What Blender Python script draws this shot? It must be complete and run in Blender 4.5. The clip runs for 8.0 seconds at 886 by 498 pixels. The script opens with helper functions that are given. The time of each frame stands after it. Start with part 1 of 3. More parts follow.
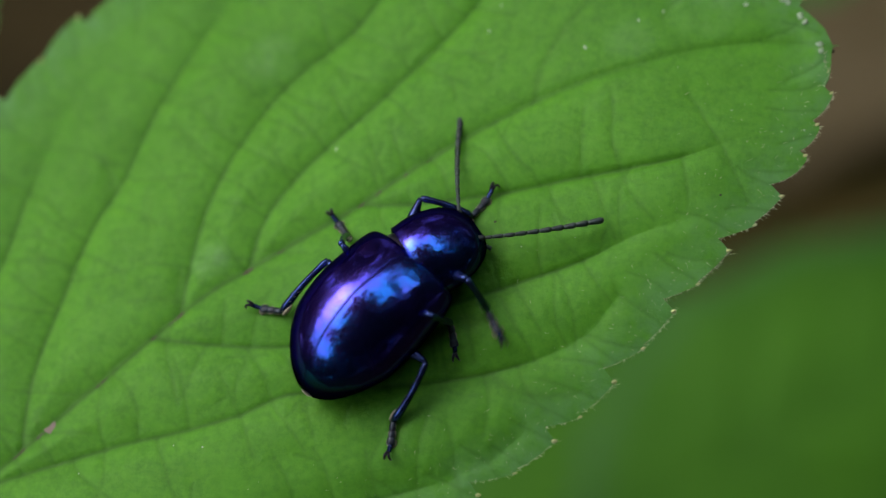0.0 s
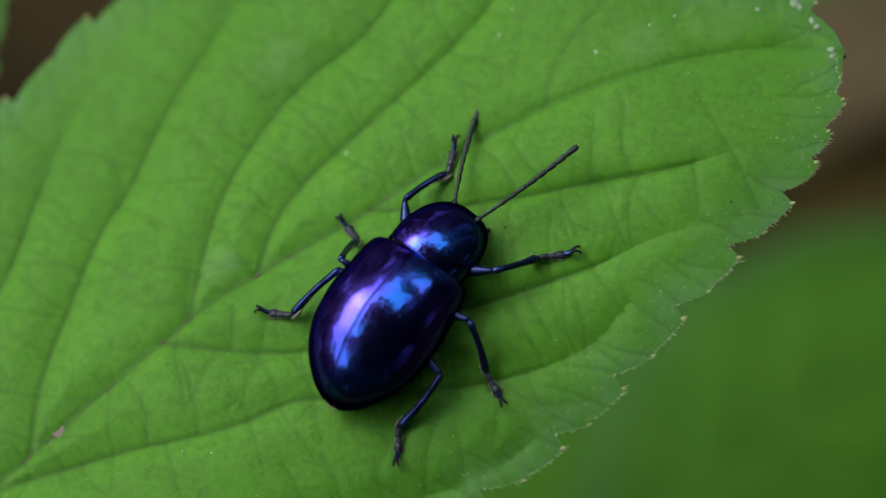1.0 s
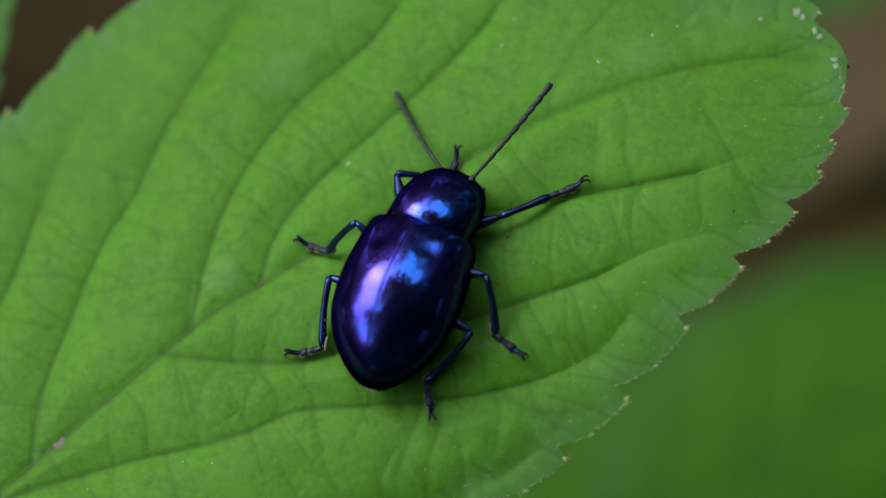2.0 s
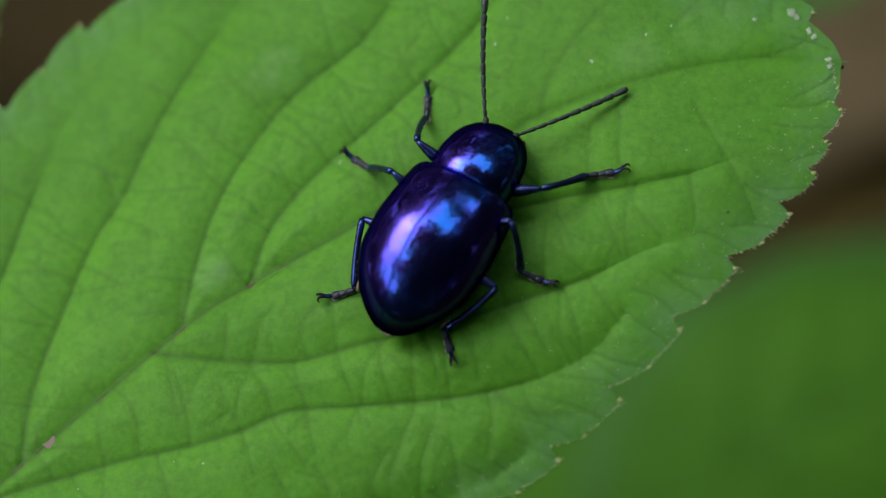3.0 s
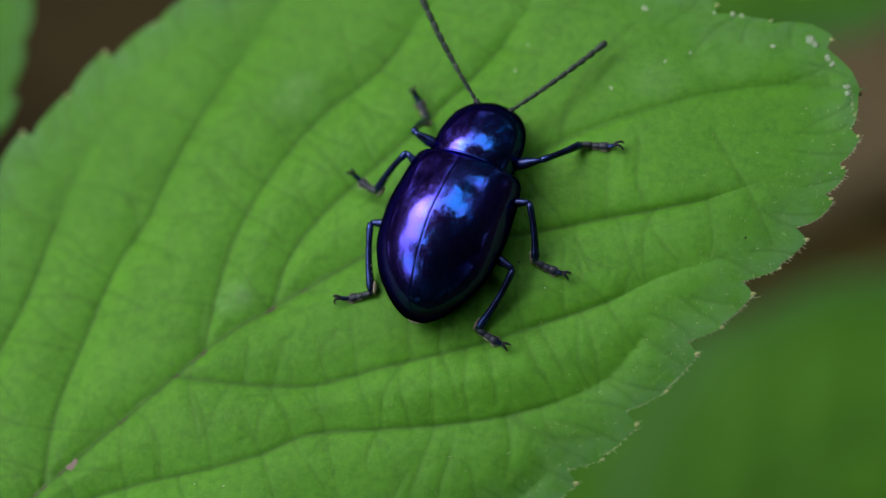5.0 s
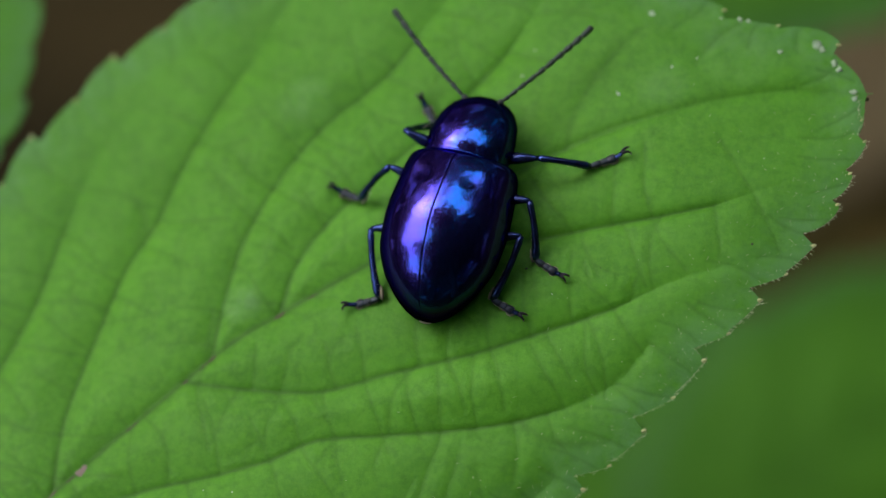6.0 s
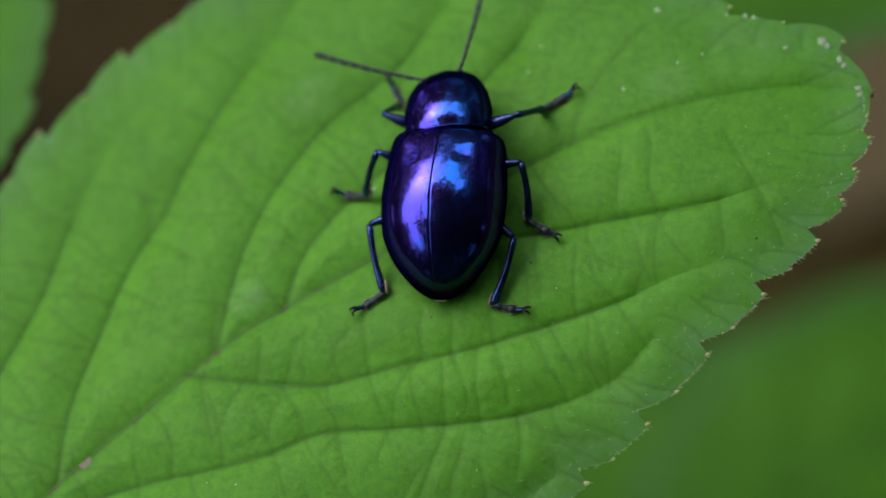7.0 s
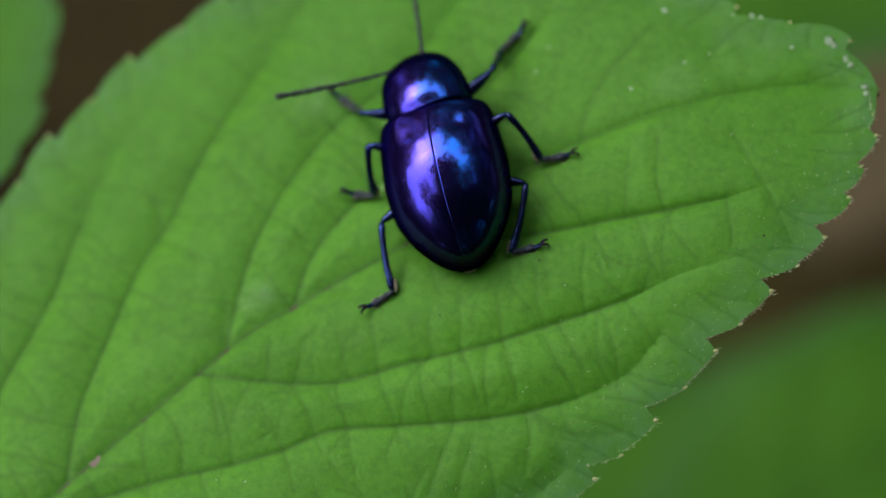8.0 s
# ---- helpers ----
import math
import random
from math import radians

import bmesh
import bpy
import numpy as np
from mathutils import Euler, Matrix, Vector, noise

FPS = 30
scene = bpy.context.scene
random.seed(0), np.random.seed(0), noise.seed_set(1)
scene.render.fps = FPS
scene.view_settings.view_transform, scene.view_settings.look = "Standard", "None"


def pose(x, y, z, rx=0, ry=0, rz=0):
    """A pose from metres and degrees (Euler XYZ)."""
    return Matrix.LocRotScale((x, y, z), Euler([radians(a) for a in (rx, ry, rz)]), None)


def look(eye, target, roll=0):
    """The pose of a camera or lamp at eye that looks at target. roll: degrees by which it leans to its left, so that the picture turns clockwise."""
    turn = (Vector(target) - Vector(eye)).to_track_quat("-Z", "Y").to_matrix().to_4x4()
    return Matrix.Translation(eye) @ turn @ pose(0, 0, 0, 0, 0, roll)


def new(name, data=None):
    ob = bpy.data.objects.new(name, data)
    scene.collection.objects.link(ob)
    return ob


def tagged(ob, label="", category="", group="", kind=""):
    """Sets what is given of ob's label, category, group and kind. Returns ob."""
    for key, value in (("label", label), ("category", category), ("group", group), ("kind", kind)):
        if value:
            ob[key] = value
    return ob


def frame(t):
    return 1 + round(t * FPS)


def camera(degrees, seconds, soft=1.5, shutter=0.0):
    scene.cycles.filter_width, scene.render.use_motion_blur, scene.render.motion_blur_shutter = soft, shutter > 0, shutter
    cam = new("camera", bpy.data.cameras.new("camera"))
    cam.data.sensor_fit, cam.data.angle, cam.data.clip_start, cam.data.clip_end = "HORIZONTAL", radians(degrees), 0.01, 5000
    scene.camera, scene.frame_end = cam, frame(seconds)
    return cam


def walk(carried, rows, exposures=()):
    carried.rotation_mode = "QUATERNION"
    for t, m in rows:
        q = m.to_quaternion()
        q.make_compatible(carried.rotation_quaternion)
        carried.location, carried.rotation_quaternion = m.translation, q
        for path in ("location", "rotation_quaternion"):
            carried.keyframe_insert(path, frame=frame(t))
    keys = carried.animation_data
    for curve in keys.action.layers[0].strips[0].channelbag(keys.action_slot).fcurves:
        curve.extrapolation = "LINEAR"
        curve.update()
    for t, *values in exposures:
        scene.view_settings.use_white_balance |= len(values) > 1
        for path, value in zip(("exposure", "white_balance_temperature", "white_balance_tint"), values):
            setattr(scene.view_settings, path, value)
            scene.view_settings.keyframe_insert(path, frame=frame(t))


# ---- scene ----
cam = camera(14.0, 8.0, soft=1.25, shutter=0.35)
cam.data.dof.use_dof = True
cam.data.dof.focus_distance = 0.1892
cam.data.dof.aperture_fstop = 15.5

PATH = [
    (0, pose(0.04466, -0.07041, 0.17140, 22.865, 12.623, 4.728)),
    (0.5, pose(0.04541, -0.06672, 0.17138, 21.841, 12.899, 4.689)),
    (1, pose(0.04461, -0.06730, 0.17214, 22.047, 12.721, 4.932)),
    (1.5, pose(0.04434, -0.06698, 0.17119, 22.113, 12.725, 4.762)),
    (2, pose(0.04549, -0.06958, 0.17022, 23.097, 13.041, 5.100)),
    (2.2, pose(0.04430, -0.06714, 0.16990, 22.329, 12.810, 4.931)),
    (3.3, pose(0.04385, -0.06816, 0.17159, 22.683, 12.379, 5.295)),
    (3.5, pose(0.04393, -0.06535, 0.17239, 22.092, 12.455, 5.612)),
    (4, pose(0.04584, -0.06837, 0.17022, 23.151, 12.980, 5.692)),
    (4.5, pose(0.04503, -0.06700, 0.17234, 22.131, 13.028, 4.658)),
    (4.7, pose(0.04568, -0.06894, 0.17098, 23.278, 13.165, 5.267)),
    (5.8, pose(0.04673, -0.06847, 0.17153, 23.345, 13.387, 5.764)),
    (6, pose(0.04701, -0.06648, 0.17226, 22.600, 13.603, 5.577)),
    (6.5, pose(0.04591, -0.06878, 0.17184, 23.381, 13.333, 5.691)),
    (7, pose(0.04823, -0.06975, 0.17082, 23.673, 13.902, 5.997)),
    (7.5, pose(0.04872, -0.07123, 0.16976, 24.469, 14.049, 6.386)),
    (8, pose(0.04767, -0.07347, 0.17019, 24.718, 13.842, 5.902)),
]
walk(cam, PATH, exposures=[(0, 1.22), (8, 1.22)])

# ---- sky and sun ----
SUN_FROM = Vector((-0.50, 0.36, 0.79)).normalized()
world = bpy.data.worlds.new("sky")
scene.world = world
world.use_nodes = True
wn = world.node_tree.nodes
sky = wn.new("ShaderNodeTexSky")
sky.sky_type = "NISHITA"
sky.sun_disc = False
sky.sun_elevation = math.asin(SUN_FROM.z)
sky.sun_rotation = math.atan2(SUN_FROM.x, SUN_FROM.y)
sky.air_density, sky.dust_density = 1.0, 3.0
wn["Background"].inputs["Strength"].default_value = 0.12
world.node_tree.links.new(sky.outputs["Color"], wn["Background"].inputs["Color"])

sun_data = bpy.data.lights.new("sun", "SUN")
sun_data.energy, sun_data.angle, sun_data.color = 1.5, radians(135), (1.0, 0.97, 0.92)
sun = new("sun", sun_data)
sun.matrix_world = look(SUN_FROM * 5, (0, 0, 0))

# ---- small tools ----
MM = 0.001


def curve_through(points, steps):
    """A smooth curve through a few control points."""
    p = np.array(points, float)
    q = np.vstack([2 * p[0] - p[1], p, 2 * p[-1] - p[-2]])
    out = []
    for i in range(len(p) - 1):
        a, b, c, d = q[i:i + 4]
        for k in range(steps):
            t = k / steps
            out.append(0.5 * (2 * b + (c - a) * t + (2 * a - 5 * b + 4 * c - d) * t * t + (3 * b - a - 3 * c + d) * t ** 3))
    out.append(p[-1])
    return np.array(out)


def by_length(curve, count):
    """The same curve with points at even steps, and its length."""
    s = np.r_[0, np.cumsum(np.linalg.norm(np.diff(curve, axis=0), axis=1))]
    at = np.linspace(0, s[-1], count)
    return np.stack([np.interp(at, s, curve[:, k]) for k in range(curve.shape[1])], 1), s[-1]


def glide(rows, t):
    """Value of a keyed table (t, a, b, ...) at t, smooth from row to row."""
    r = np.array(rows, float)
    if t <= r[0, 0]:
        return r[0, 1:]
    if t >= r[-1, 0]:
        return r[-1, 1:]
    i = int(np.searchsorted(r[:, 0], t, side="right")) - 1
    a, b = r[i], r[i + 1]
    h = b[0] - a[0]

    def slope(j):
        if j <= 0 or j >= len(r) - 1:
            return np.zeros(r.shape[1] - 1)
        left = (r[j, 1:] - r[j - 1, 1:]) / (r[j, 0] - r[j - 1, 0])
        right = (r[j + 1, 1:] - r[j, 1:]) / (r[j + 1, 0] - r[j, 0])
        return np.where(left * right > 0, 2 * left * right / (left + right + 1e-12), 0)

    u = (t - a[0]) / h
    return ((2 * u ** 3 - 3 * u ** 2 + 1) * a[1:] + (u ** 3 - 2 * u ** 2 + u) * h * slope(i)
            + (3 * u ** 2 - 2 * u ** 3) * b[1:] + (u ** 3 - u ** 2) * h * slope(i + 1))


def mesh_of(name, verts, faces, material, smooth=True):
    """A mesh from coordinates in millimetres."""
    me = bpy.data.meshes.new(name)
    me.from_pydata([tuple(float(c) * MM for c in v) for v in verts], [], faces)
    me.materials.append(material)
    if smooth:
        me.polygons.foreach_set("use_smooth", [True] * len(me.polygons))
    me.update()
    return me


def part(name, me, parent, label=""):
    ob = new(name, me)
    ob.parent = parent
    return tagged(ob, label)


def grid_faces(rows, cols, wrap=False, base=0):
    out = []
    for i in range(rows - 1):
        for j in range(cols if wrap else cols - 1):
            k = (j + 1) % cols
            out.append((base + i * cols + j, base + i * cols + k, base + (i + 1) * cols + k, base + (i + 1) * cols + j))
    return out


def tube(points, radii, sides=8, flat=1.0):
    """Vertices and faces of a closed tube along points (mm)."""
    p = np.array(points, float)
    d = np.gradient(p, axis=0)
    d /= np.linalg.norm(d, axis=1, keepdims=True) + 1e-12
    verts, faces = [], []
    side = np.cross(d[0], (0, 0, 1.0))
    if np.linalg.norm(side) < 1e-3:
        side = np.array([1.0, 0, 0])
    for i in range(len(p)):
        side = side - d[i] * (side @ d[i])
        side /= np.linalg.norm(side)
        up = np.cross(side, d[i])
        for k in range(sides):
            a = 2 * math.pi * k / sides
            verts.append(p[i] + radii[i] * (math.cos(a) * side + flat * math.sin(a) * up))
    faces = grid_faces(len(p), sides, True)
    for end, order in ((0, 1), (len(p) - 1, -1)):
        verts.append(p[end])
        c = len(verts) - 1
        for k in range(sides):
            a, b = end * sides + k, end * sides + (k + 1) % sides
            faces.append((c, b, a) if order == 1 else (c, a, b))
    return verts, faces


def blob(centre, size, rings=10, sides=14):
    """An ellipsoid (mm)."""
    verts, faces = [], []
    for i in range(rings + 1):
        a = math.pi * i / rings
        for k in range(sides):
            b = 2 * math.pi * k / sides
            verts.append((centre[0] + size[0] * math.sin(a) * math.cos(b), centre[1] + size[1] * math.sin(a) * math.sin(b),
                          centre[2] + size[2] * math.cos(a)))
    return verts, grid_faces(rings + 1, sides, True)


def joined(pieces):
    verts, faces = [], []
    for v, f in pieces:
        base = len(verts)
        verts += list(v)
        faces += [tuple(i + base for i in q) for q in f]
    return verts, faces


# ---- materials ----
class Nodes:
    """A short way to write a node material; coordinates are in millimetres."""

    def __init__(self, name):
        self.mat = bpy.data.materials.new(name)
        self.mat.use_nodes = True
        self.tree = self.mat.node_tree
        self.bsdf = self.tree.nodes["Principled BSDF"]
        coord = self.tree.nodes.new("ShaderNodeTexCoord")
        scale = self.add("ShaderNodeVectorMath", operation="SCALE")
        self.join(coord.outputs["Object"], scale.inputs[0])
        scale.inputs["Scale"].default_value = 1000
        self.place = scale.outputs[0]

    def add(self, kind, **settings):
        node = self.tree.nodes.new(kind)
        if "operation" in settings:
            node.operation = settings["operation"]
        return node

    def join(self, a, b):
        self.tree.links.new(a, b)

    def noise(self, scale, detail=3.0, rough=0.55):
        n = self.add("ShaderNodeTexNoise")
        n.inputs["Scale"].default_value = scale
        n.inputs["Detail"].default_value = detail
        n.inputs["Roughness"].default_value = rough
        self.join(self.place, n.inputs["Vector"])
        return n.outputs["Fac"]

    def voronoi(self, scale, feature="F1"):
        n = self.add("ShaderNodeTexVoronoi")
        n.feature = feature
        n.inputs["Scale"].default_value = scale
        self.join(self.place, n.inputs["Vector"])
        return n.outputs["Distance"]

    def ramp(self, fac, low, high, a=0.0, b=1.0):
        n = self.add("ShaderNodeMapRange")
        for k, v in (("From Min", low), ("From Max", high), ("To Min", a), ("To Max", b)):
            n.inputs[k].default_value = v
        self.join(fac, n.inputs["Value"])
        return n.outputs["Result"]

    def mix(self, fac, a, b):
        n = self.add("ShaderNodeMix")
        n.data_type = "RGBA"
        self.join(fac, n.inputs["Factor"])
        for value, slot in ((a, n.inputs[6]), (b, n.inputs[7])):
            if isinstance(value, tuple):
                slot.default_value = (*value, 1)
            else:
                self.join(value, slot)
        return n.outputs[2]

    def bump(self, height, distance, strength=1.0, under=None):
        n = self.add("ShaderNodeBump")
        n.inputs["Strength"].default_value = strength
        n.inputs["Distance"].default_value = distance * MM
        self.join(height, n.inputs["Height"])
        if under:
            self.join(under, n.inputs["Normal"])
        return n.outputs["Normal"]

    def attribute(self, name):
        n = self.add("ShaderNodeAttribute")
        n.attribute_name = name
        return n.outputs["Fac"]

    def near(self, spot, radius):
        """1 at a spot (mm), falling to 0 at the radius."""
        n = self.add("ShaderNodeVectorMath", operation="DISTANCE")
        self.join(self.place, n.inputs[0])
        n.inputs[1].default_value = spot
        return self.ramp(n.outputs["Value"], radius, radius * 0.55)

    def times(self, a, b):
        n = self.add("ShaderNodeMath", operation="MULTIPLY")
        for value, slot in ((a, n.inputs[0]), (b, n.inputs[1])):
            if isinstance(value, float):
                slot.default_value = value
            else:
                self.join(value, slot)
        return n.outputs[0]

    def done(self, colour, rough, metal=0.0, normal=None, **more):
        for value, key in ((colour, "Base Color"), (rough, "Roughness"), (metal, "Metallic")):
            slot = self.bsdf.inputs[key]
            if isinstance(value, tuple):
                slot.default_value = (*value, 1)
            elif isinstance(value, float):
                slot.default_value = value
            else:
                self.join(value, slot)
        if normal:
            self.join(normal, self.bsdf.inputs["Normal"])
        for key, value in more.items():
            self.bsdf.inputs[key.replace("_", " ")].default_value = value
        return self.mat


def leaf_material(name, fresh, deep, vein, blotched, gloss):
    n = Nodes(name)
    colour = n.mix(n.ramp(n.noise(0.12, 4), 0.35, 0.68), deep, fresh)
    colour = n.mix(n.times(n.ramp(n.noise(0.7, 5, 0.65), 0.45, 0.75), 0.35), colour, tuple(c * 1.25 for c in fresh))
    colour = n.mix(n.times(n.ramp(n.noise(2.6, 5, 0.7), 0.42, 0.70), 0.42), colour, tuple(c * k for c, k in zip(fresh, (1.5, 1.22, 1.5))))
    colour = n.mix(n.times(n.ramp(n.noise(1.3, 5, 0.7), 0.50, 0.28), 0.45), colour, tuple(c * 0.66 for c in deep))
    cells = n.voronoi(0.55, "DISTANCE_TO_EDGE")
    colour = n.mix(n.times(n.ramp(cells, 0.10, 0.0), 0.12), colour, vein)
    colour = n.mix(n.times(n.ramp(n.attribute("margin"), 0.6, 1.0), 0.30), colour, tuple(c * k for c, k in zip(deep, (0.72, 0.74, 1.6))))
    colour = n.mix(n.times(n.times(n.ramp(n.attribute("margin"), 0.86, 1.0), n.ramp(n.noise(1.1, 4), 0.3, 0.6)), 0.6), colour, tuple(c * k for c, k in zip(fresh, (1.25, 0.88, 7.5))))
    colour = n.mix(n.times(n.attribute("vein"), 0.82), colour, vein)
    if blotched:
        for spot, radius, amount in blotched:
            fac = n.times(n.near(spot, radius), n.ramp(n.noise(0.8, 4), 0.3, 0.6))
            colour = n.mix(n.times(fac, amount), colour, (0.17, 0.38, 0.13))
    normal = n.bump(n.ramp(cells, 0.0, 0.25), 0.06, 0.2)
    normal = n.bump(n.noise(3.2, 5, 0.7), 0.085, 0.75, normal)
    rough = n.ramp(n.noise(1.5, 3), 0.3, 0.7, 0.46, 0.62)
    return n.done(colour, rough, 0.0, normal, Specular_IOR_Level=gloss)


LEAF = leaf_material("leaf_green", (0.081, 0.300, 0.013), (0.060, 0.238, 0.010), (0.034, 0.130, 0.006),
                     [((-10.3, 11.57, 0), 1.7, 0.30), ((-12.47, -0.28, 0), 1.3, 0.40), ((13.4, 14.22, 0), 2.2, 0.22), ((9.58, 12.29, 0), 1.6, 0.2)], 0.28)
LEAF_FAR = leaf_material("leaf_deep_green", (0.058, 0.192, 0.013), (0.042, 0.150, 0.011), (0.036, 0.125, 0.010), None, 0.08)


def plain(name, a, b, scale, rough, bump=0.02, metal=0.0, **more):
    n = Nodes(name)
    colour = n.mix(n.ramp(n.noise(scale, 5, 0.6), 0.35, 0.65), a, b)
    normal = n.bump(n.noise(scale * 4, 4, 0.6), bump, 0.6)
    return n.done(colour, rough, metal, normal, **more)


VEIN = plain("vein_green", (0.045, 0.125, 0.012), (0.036, 0.10, 0.010), 0.8, 0.5)
RIB = plain("midrib_green", (0.058, 0.058, 0.018), (0.036, 0.056, 0.011), 0.5, 0.5)
PINK = plain("pinkish_scar", (0.23, 0.155, 0.16), (0.15, 0.14, 0.09), 1.2, 0.6)
TOOTH = plain("tooth_tip_yellow", (0.52, 0.55, 0.27), (0.40, 0.46, 0.18), 2.0, 0.5)
HAIR = plain("pale_hair", (0.62, 0.70, 0.48), (0.50, 0.58, 0.36), 2.0, 0.5)
STALK = plain("stalk_green", (0.09, 0.16, 0.03), (0.14, 0.12, 0.05), 0.4, 0.5)
WHITE = plain("chalky_white", (0.38, 0.50, 0.37), (0.21, 0.36, 0.18), 3.0, 0.8)
GRIT = plain("dark_grit", (0.02, 0.03, 0.012), (0.035, 0.04, 0.02), 5.0, 0.8)
SOIL = plain("dark_soil", (0.046, 0.035, 0.015), (0.018, 0.015, 0.007), 0.03, 0.95, 2.0, Specular_IOR_Level=0.06)
DRY = plain("dry_leaf_beige", (0.142, 0.116, 0.068), (0.088, 0.072, 0.038), 0.06, 0.8, 0.3, Specular_IOR_Level=0.06)
BROWN = plain("dry_leaf_brown", (0.062, 0.046, 0.014), (0.036, 0.034, 0.010), 0.08, 0.8, 0.3, Specular_IOR_Level=0.06)
BARK = plain("bark_brown", (0.09, 0.065, 0.045), (0.04, 0.03, 0.022), 0.02, 0.9, 6.0)
CROWN = plain("crown_leaf", (0.040, 0.072, 0.016), (0.028, 0.052, 0.012), 0.01, 0.6, 1.0)


def shell_material(name, inner, outer, rough, pits, spread):
    """Metallic shell whose painted-in sheen goes from blue, right of the middle, to violet on the flanks, darkened low
    down.
    """
    n = Nodes(name)
    split = n.add("ShaderNodeSeparateXYZ")
    n.join(n.place, split.inputs[0])
    # Blue lies off-centre: the angle-dependent colour shift is painted at fixed places.
    shift = n.add("ShaderNodeMath", operation="ADD")
    n.join(split.outputs["X"], shift.inputs[0])
    shift.inputs[1].default_value = -1.15
    flank = n.add("ShaderNodeMath", operation="ABSOLUTE")
    n.join(shift.outputs[0], flank.inputs[0])
    wander = n.add("ShaderNodeMath", operation="ADD")
    n.join(n.ramp(n.noise(0.7, 3), 0.3, 0.7, -0.6, 0.6), wander.inputs[0])
    n.join(flank.outputs[0], wander.inputs[1])
    back = n.add("ShaderNodeMath", operation="MULTIPLY_ADD")
    n.join(split.outputs["Y"], back.inputs[0])
    back.inputs[1].default_value = 0.08
    n.join(wander.outputs[0], back.inputs[2])
    colour = n.mix(n.ramp(back.outputs[0], 0.1, spread), inner, outer)
    # Shade on the low sides and rim is painted in, by height.
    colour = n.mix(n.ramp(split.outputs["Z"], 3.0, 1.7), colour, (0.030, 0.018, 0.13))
    normal = n.bump(n.noise(1.1, 3, 0.5), 0.05, 0.45)
    normal = n.bump(n.ramp(n.voronoi(pits), 0.03, 0.34), 0.008, 0.6, normal)
    normal = n.bump(n.noise(pits * 1.3, 2), 0.004, 0.3, normal)
    n.done(colour, n.ramp(n.noise(2.0, 4), 0.3, 0.7, rough, rough + 0.04), 0.985, normal, Specular_Tint=(0.03, 0.015, 0.10, 1))
    sheen = n.add("ShaderNodeBsdfPrincipled")
    sheen.inputs["Metallic"].default_value, sheen.inputs["Roughness"].default_value = 1.0, 0.36
    sheen.inputs["Specular Tint"].default_value = (0.03, 0.015, 0.10, 1)
    # The rough layer's colour is darkened low down too, as painted shade.
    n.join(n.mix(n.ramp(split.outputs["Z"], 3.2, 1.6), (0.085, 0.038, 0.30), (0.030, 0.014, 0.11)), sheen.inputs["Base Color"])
    n.join(normal, sheen.inputs["Normal"])
    both = n.add("ShaderNodeMixShader")
    both.inputs[0].default_value = 0.15
    n.join(n.bsdf.outputs[0], both.inputs[1])
    n.join(sheen.outputs[0], both.inputs[2])
    n.join(both.outputs[0], n.tree.nodes["Material Output"].inputs["Surface"])
    return n.mat


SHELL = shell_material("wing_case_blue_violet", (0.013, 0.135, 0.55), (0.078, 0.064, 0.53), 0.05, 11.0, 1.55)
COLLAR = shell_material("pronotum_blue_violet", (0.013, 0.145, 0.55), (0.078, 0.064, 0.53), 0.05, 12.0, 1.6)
LEG = plain("leg_blue_black", (0.040, 0.080, 0.27), (0.018, 0.024, 0.085), 1.5, 0.24, 0.02, 0.8)
FEELER = plain("antenna_black", (0.050, 0.075, 0.075), (0.030, 0.040, 0.042), 4.0, 0.45, 0.02, 0.3)
FOOT = plain("tarsus_grey_blue", (0.050, 0.070, 0.095), (0.022, 0.026, 0.040), 3.0, 0.4, 0.02, 0.5)
PAD = plain("foot_pad_pale", (0.40, 0.38, 0.27), (0.22, 0.20, 0.14), 3.0, 0.7)
BLACK = plain("belly_black", (0.012, 0.012, 0.028), (0.020, 0.014, 0.03), 2.0, 0.4, 0.02, 0.5)
EYE = plain("eye_black", (0.012, 0.012, 0.012), (0.02, 0.016, 0.014), 6.0, 0.2)


# ---- leaves ----
def leaf_level(x, y):
    """Height of the big leaf's blade over its plan, without relief (mm)."""
    q, u = 0.6 * (x + 4.6) - 0.8 * (y - 2.7), np.maximum(0.8 * x + 0.5 * y - 9.4, 0)
    return np.maximum(0.15 - np.where(q > 0, 0.0075, 0.0025) * q * q - 0.010 * u * u - 0.012 * np.maximum(q - 8, 0) ** 2, -7.0)


def away(xy, lines, reach=6.0, fade=0.0):
    """Distance of each point of xy to the nearest of some polylines, out to reach; fade lets a line die out towards its end."""
    best = np.full(len(xy), reach)
    for line in lines:
        low, high = line.min(0) - reach, line.max(0) + reach
        near = np.nonzero(((xy > low) & (xy < high)).all(1))[0]
        p, mine = xy[near], best[near]
        for k, (a, b) in enumerate(zip(line[:-1], line[1:])):
            ab = b - a
            u = np.clip(((p - a) @ ab) / (ab @ ab + 1e-12), 0, 1)
            far = np.sqrt(((p - a - u[:, None] * ab) ** 2).sum(1))
            if fade:
                far = far + fade * np.clip((k + u) / (len(line) - 1) - 0.78, 0, 1) ** 1.5 * 8
            mine = np.minimum(mine, far)
        best[near] = mine
    return best


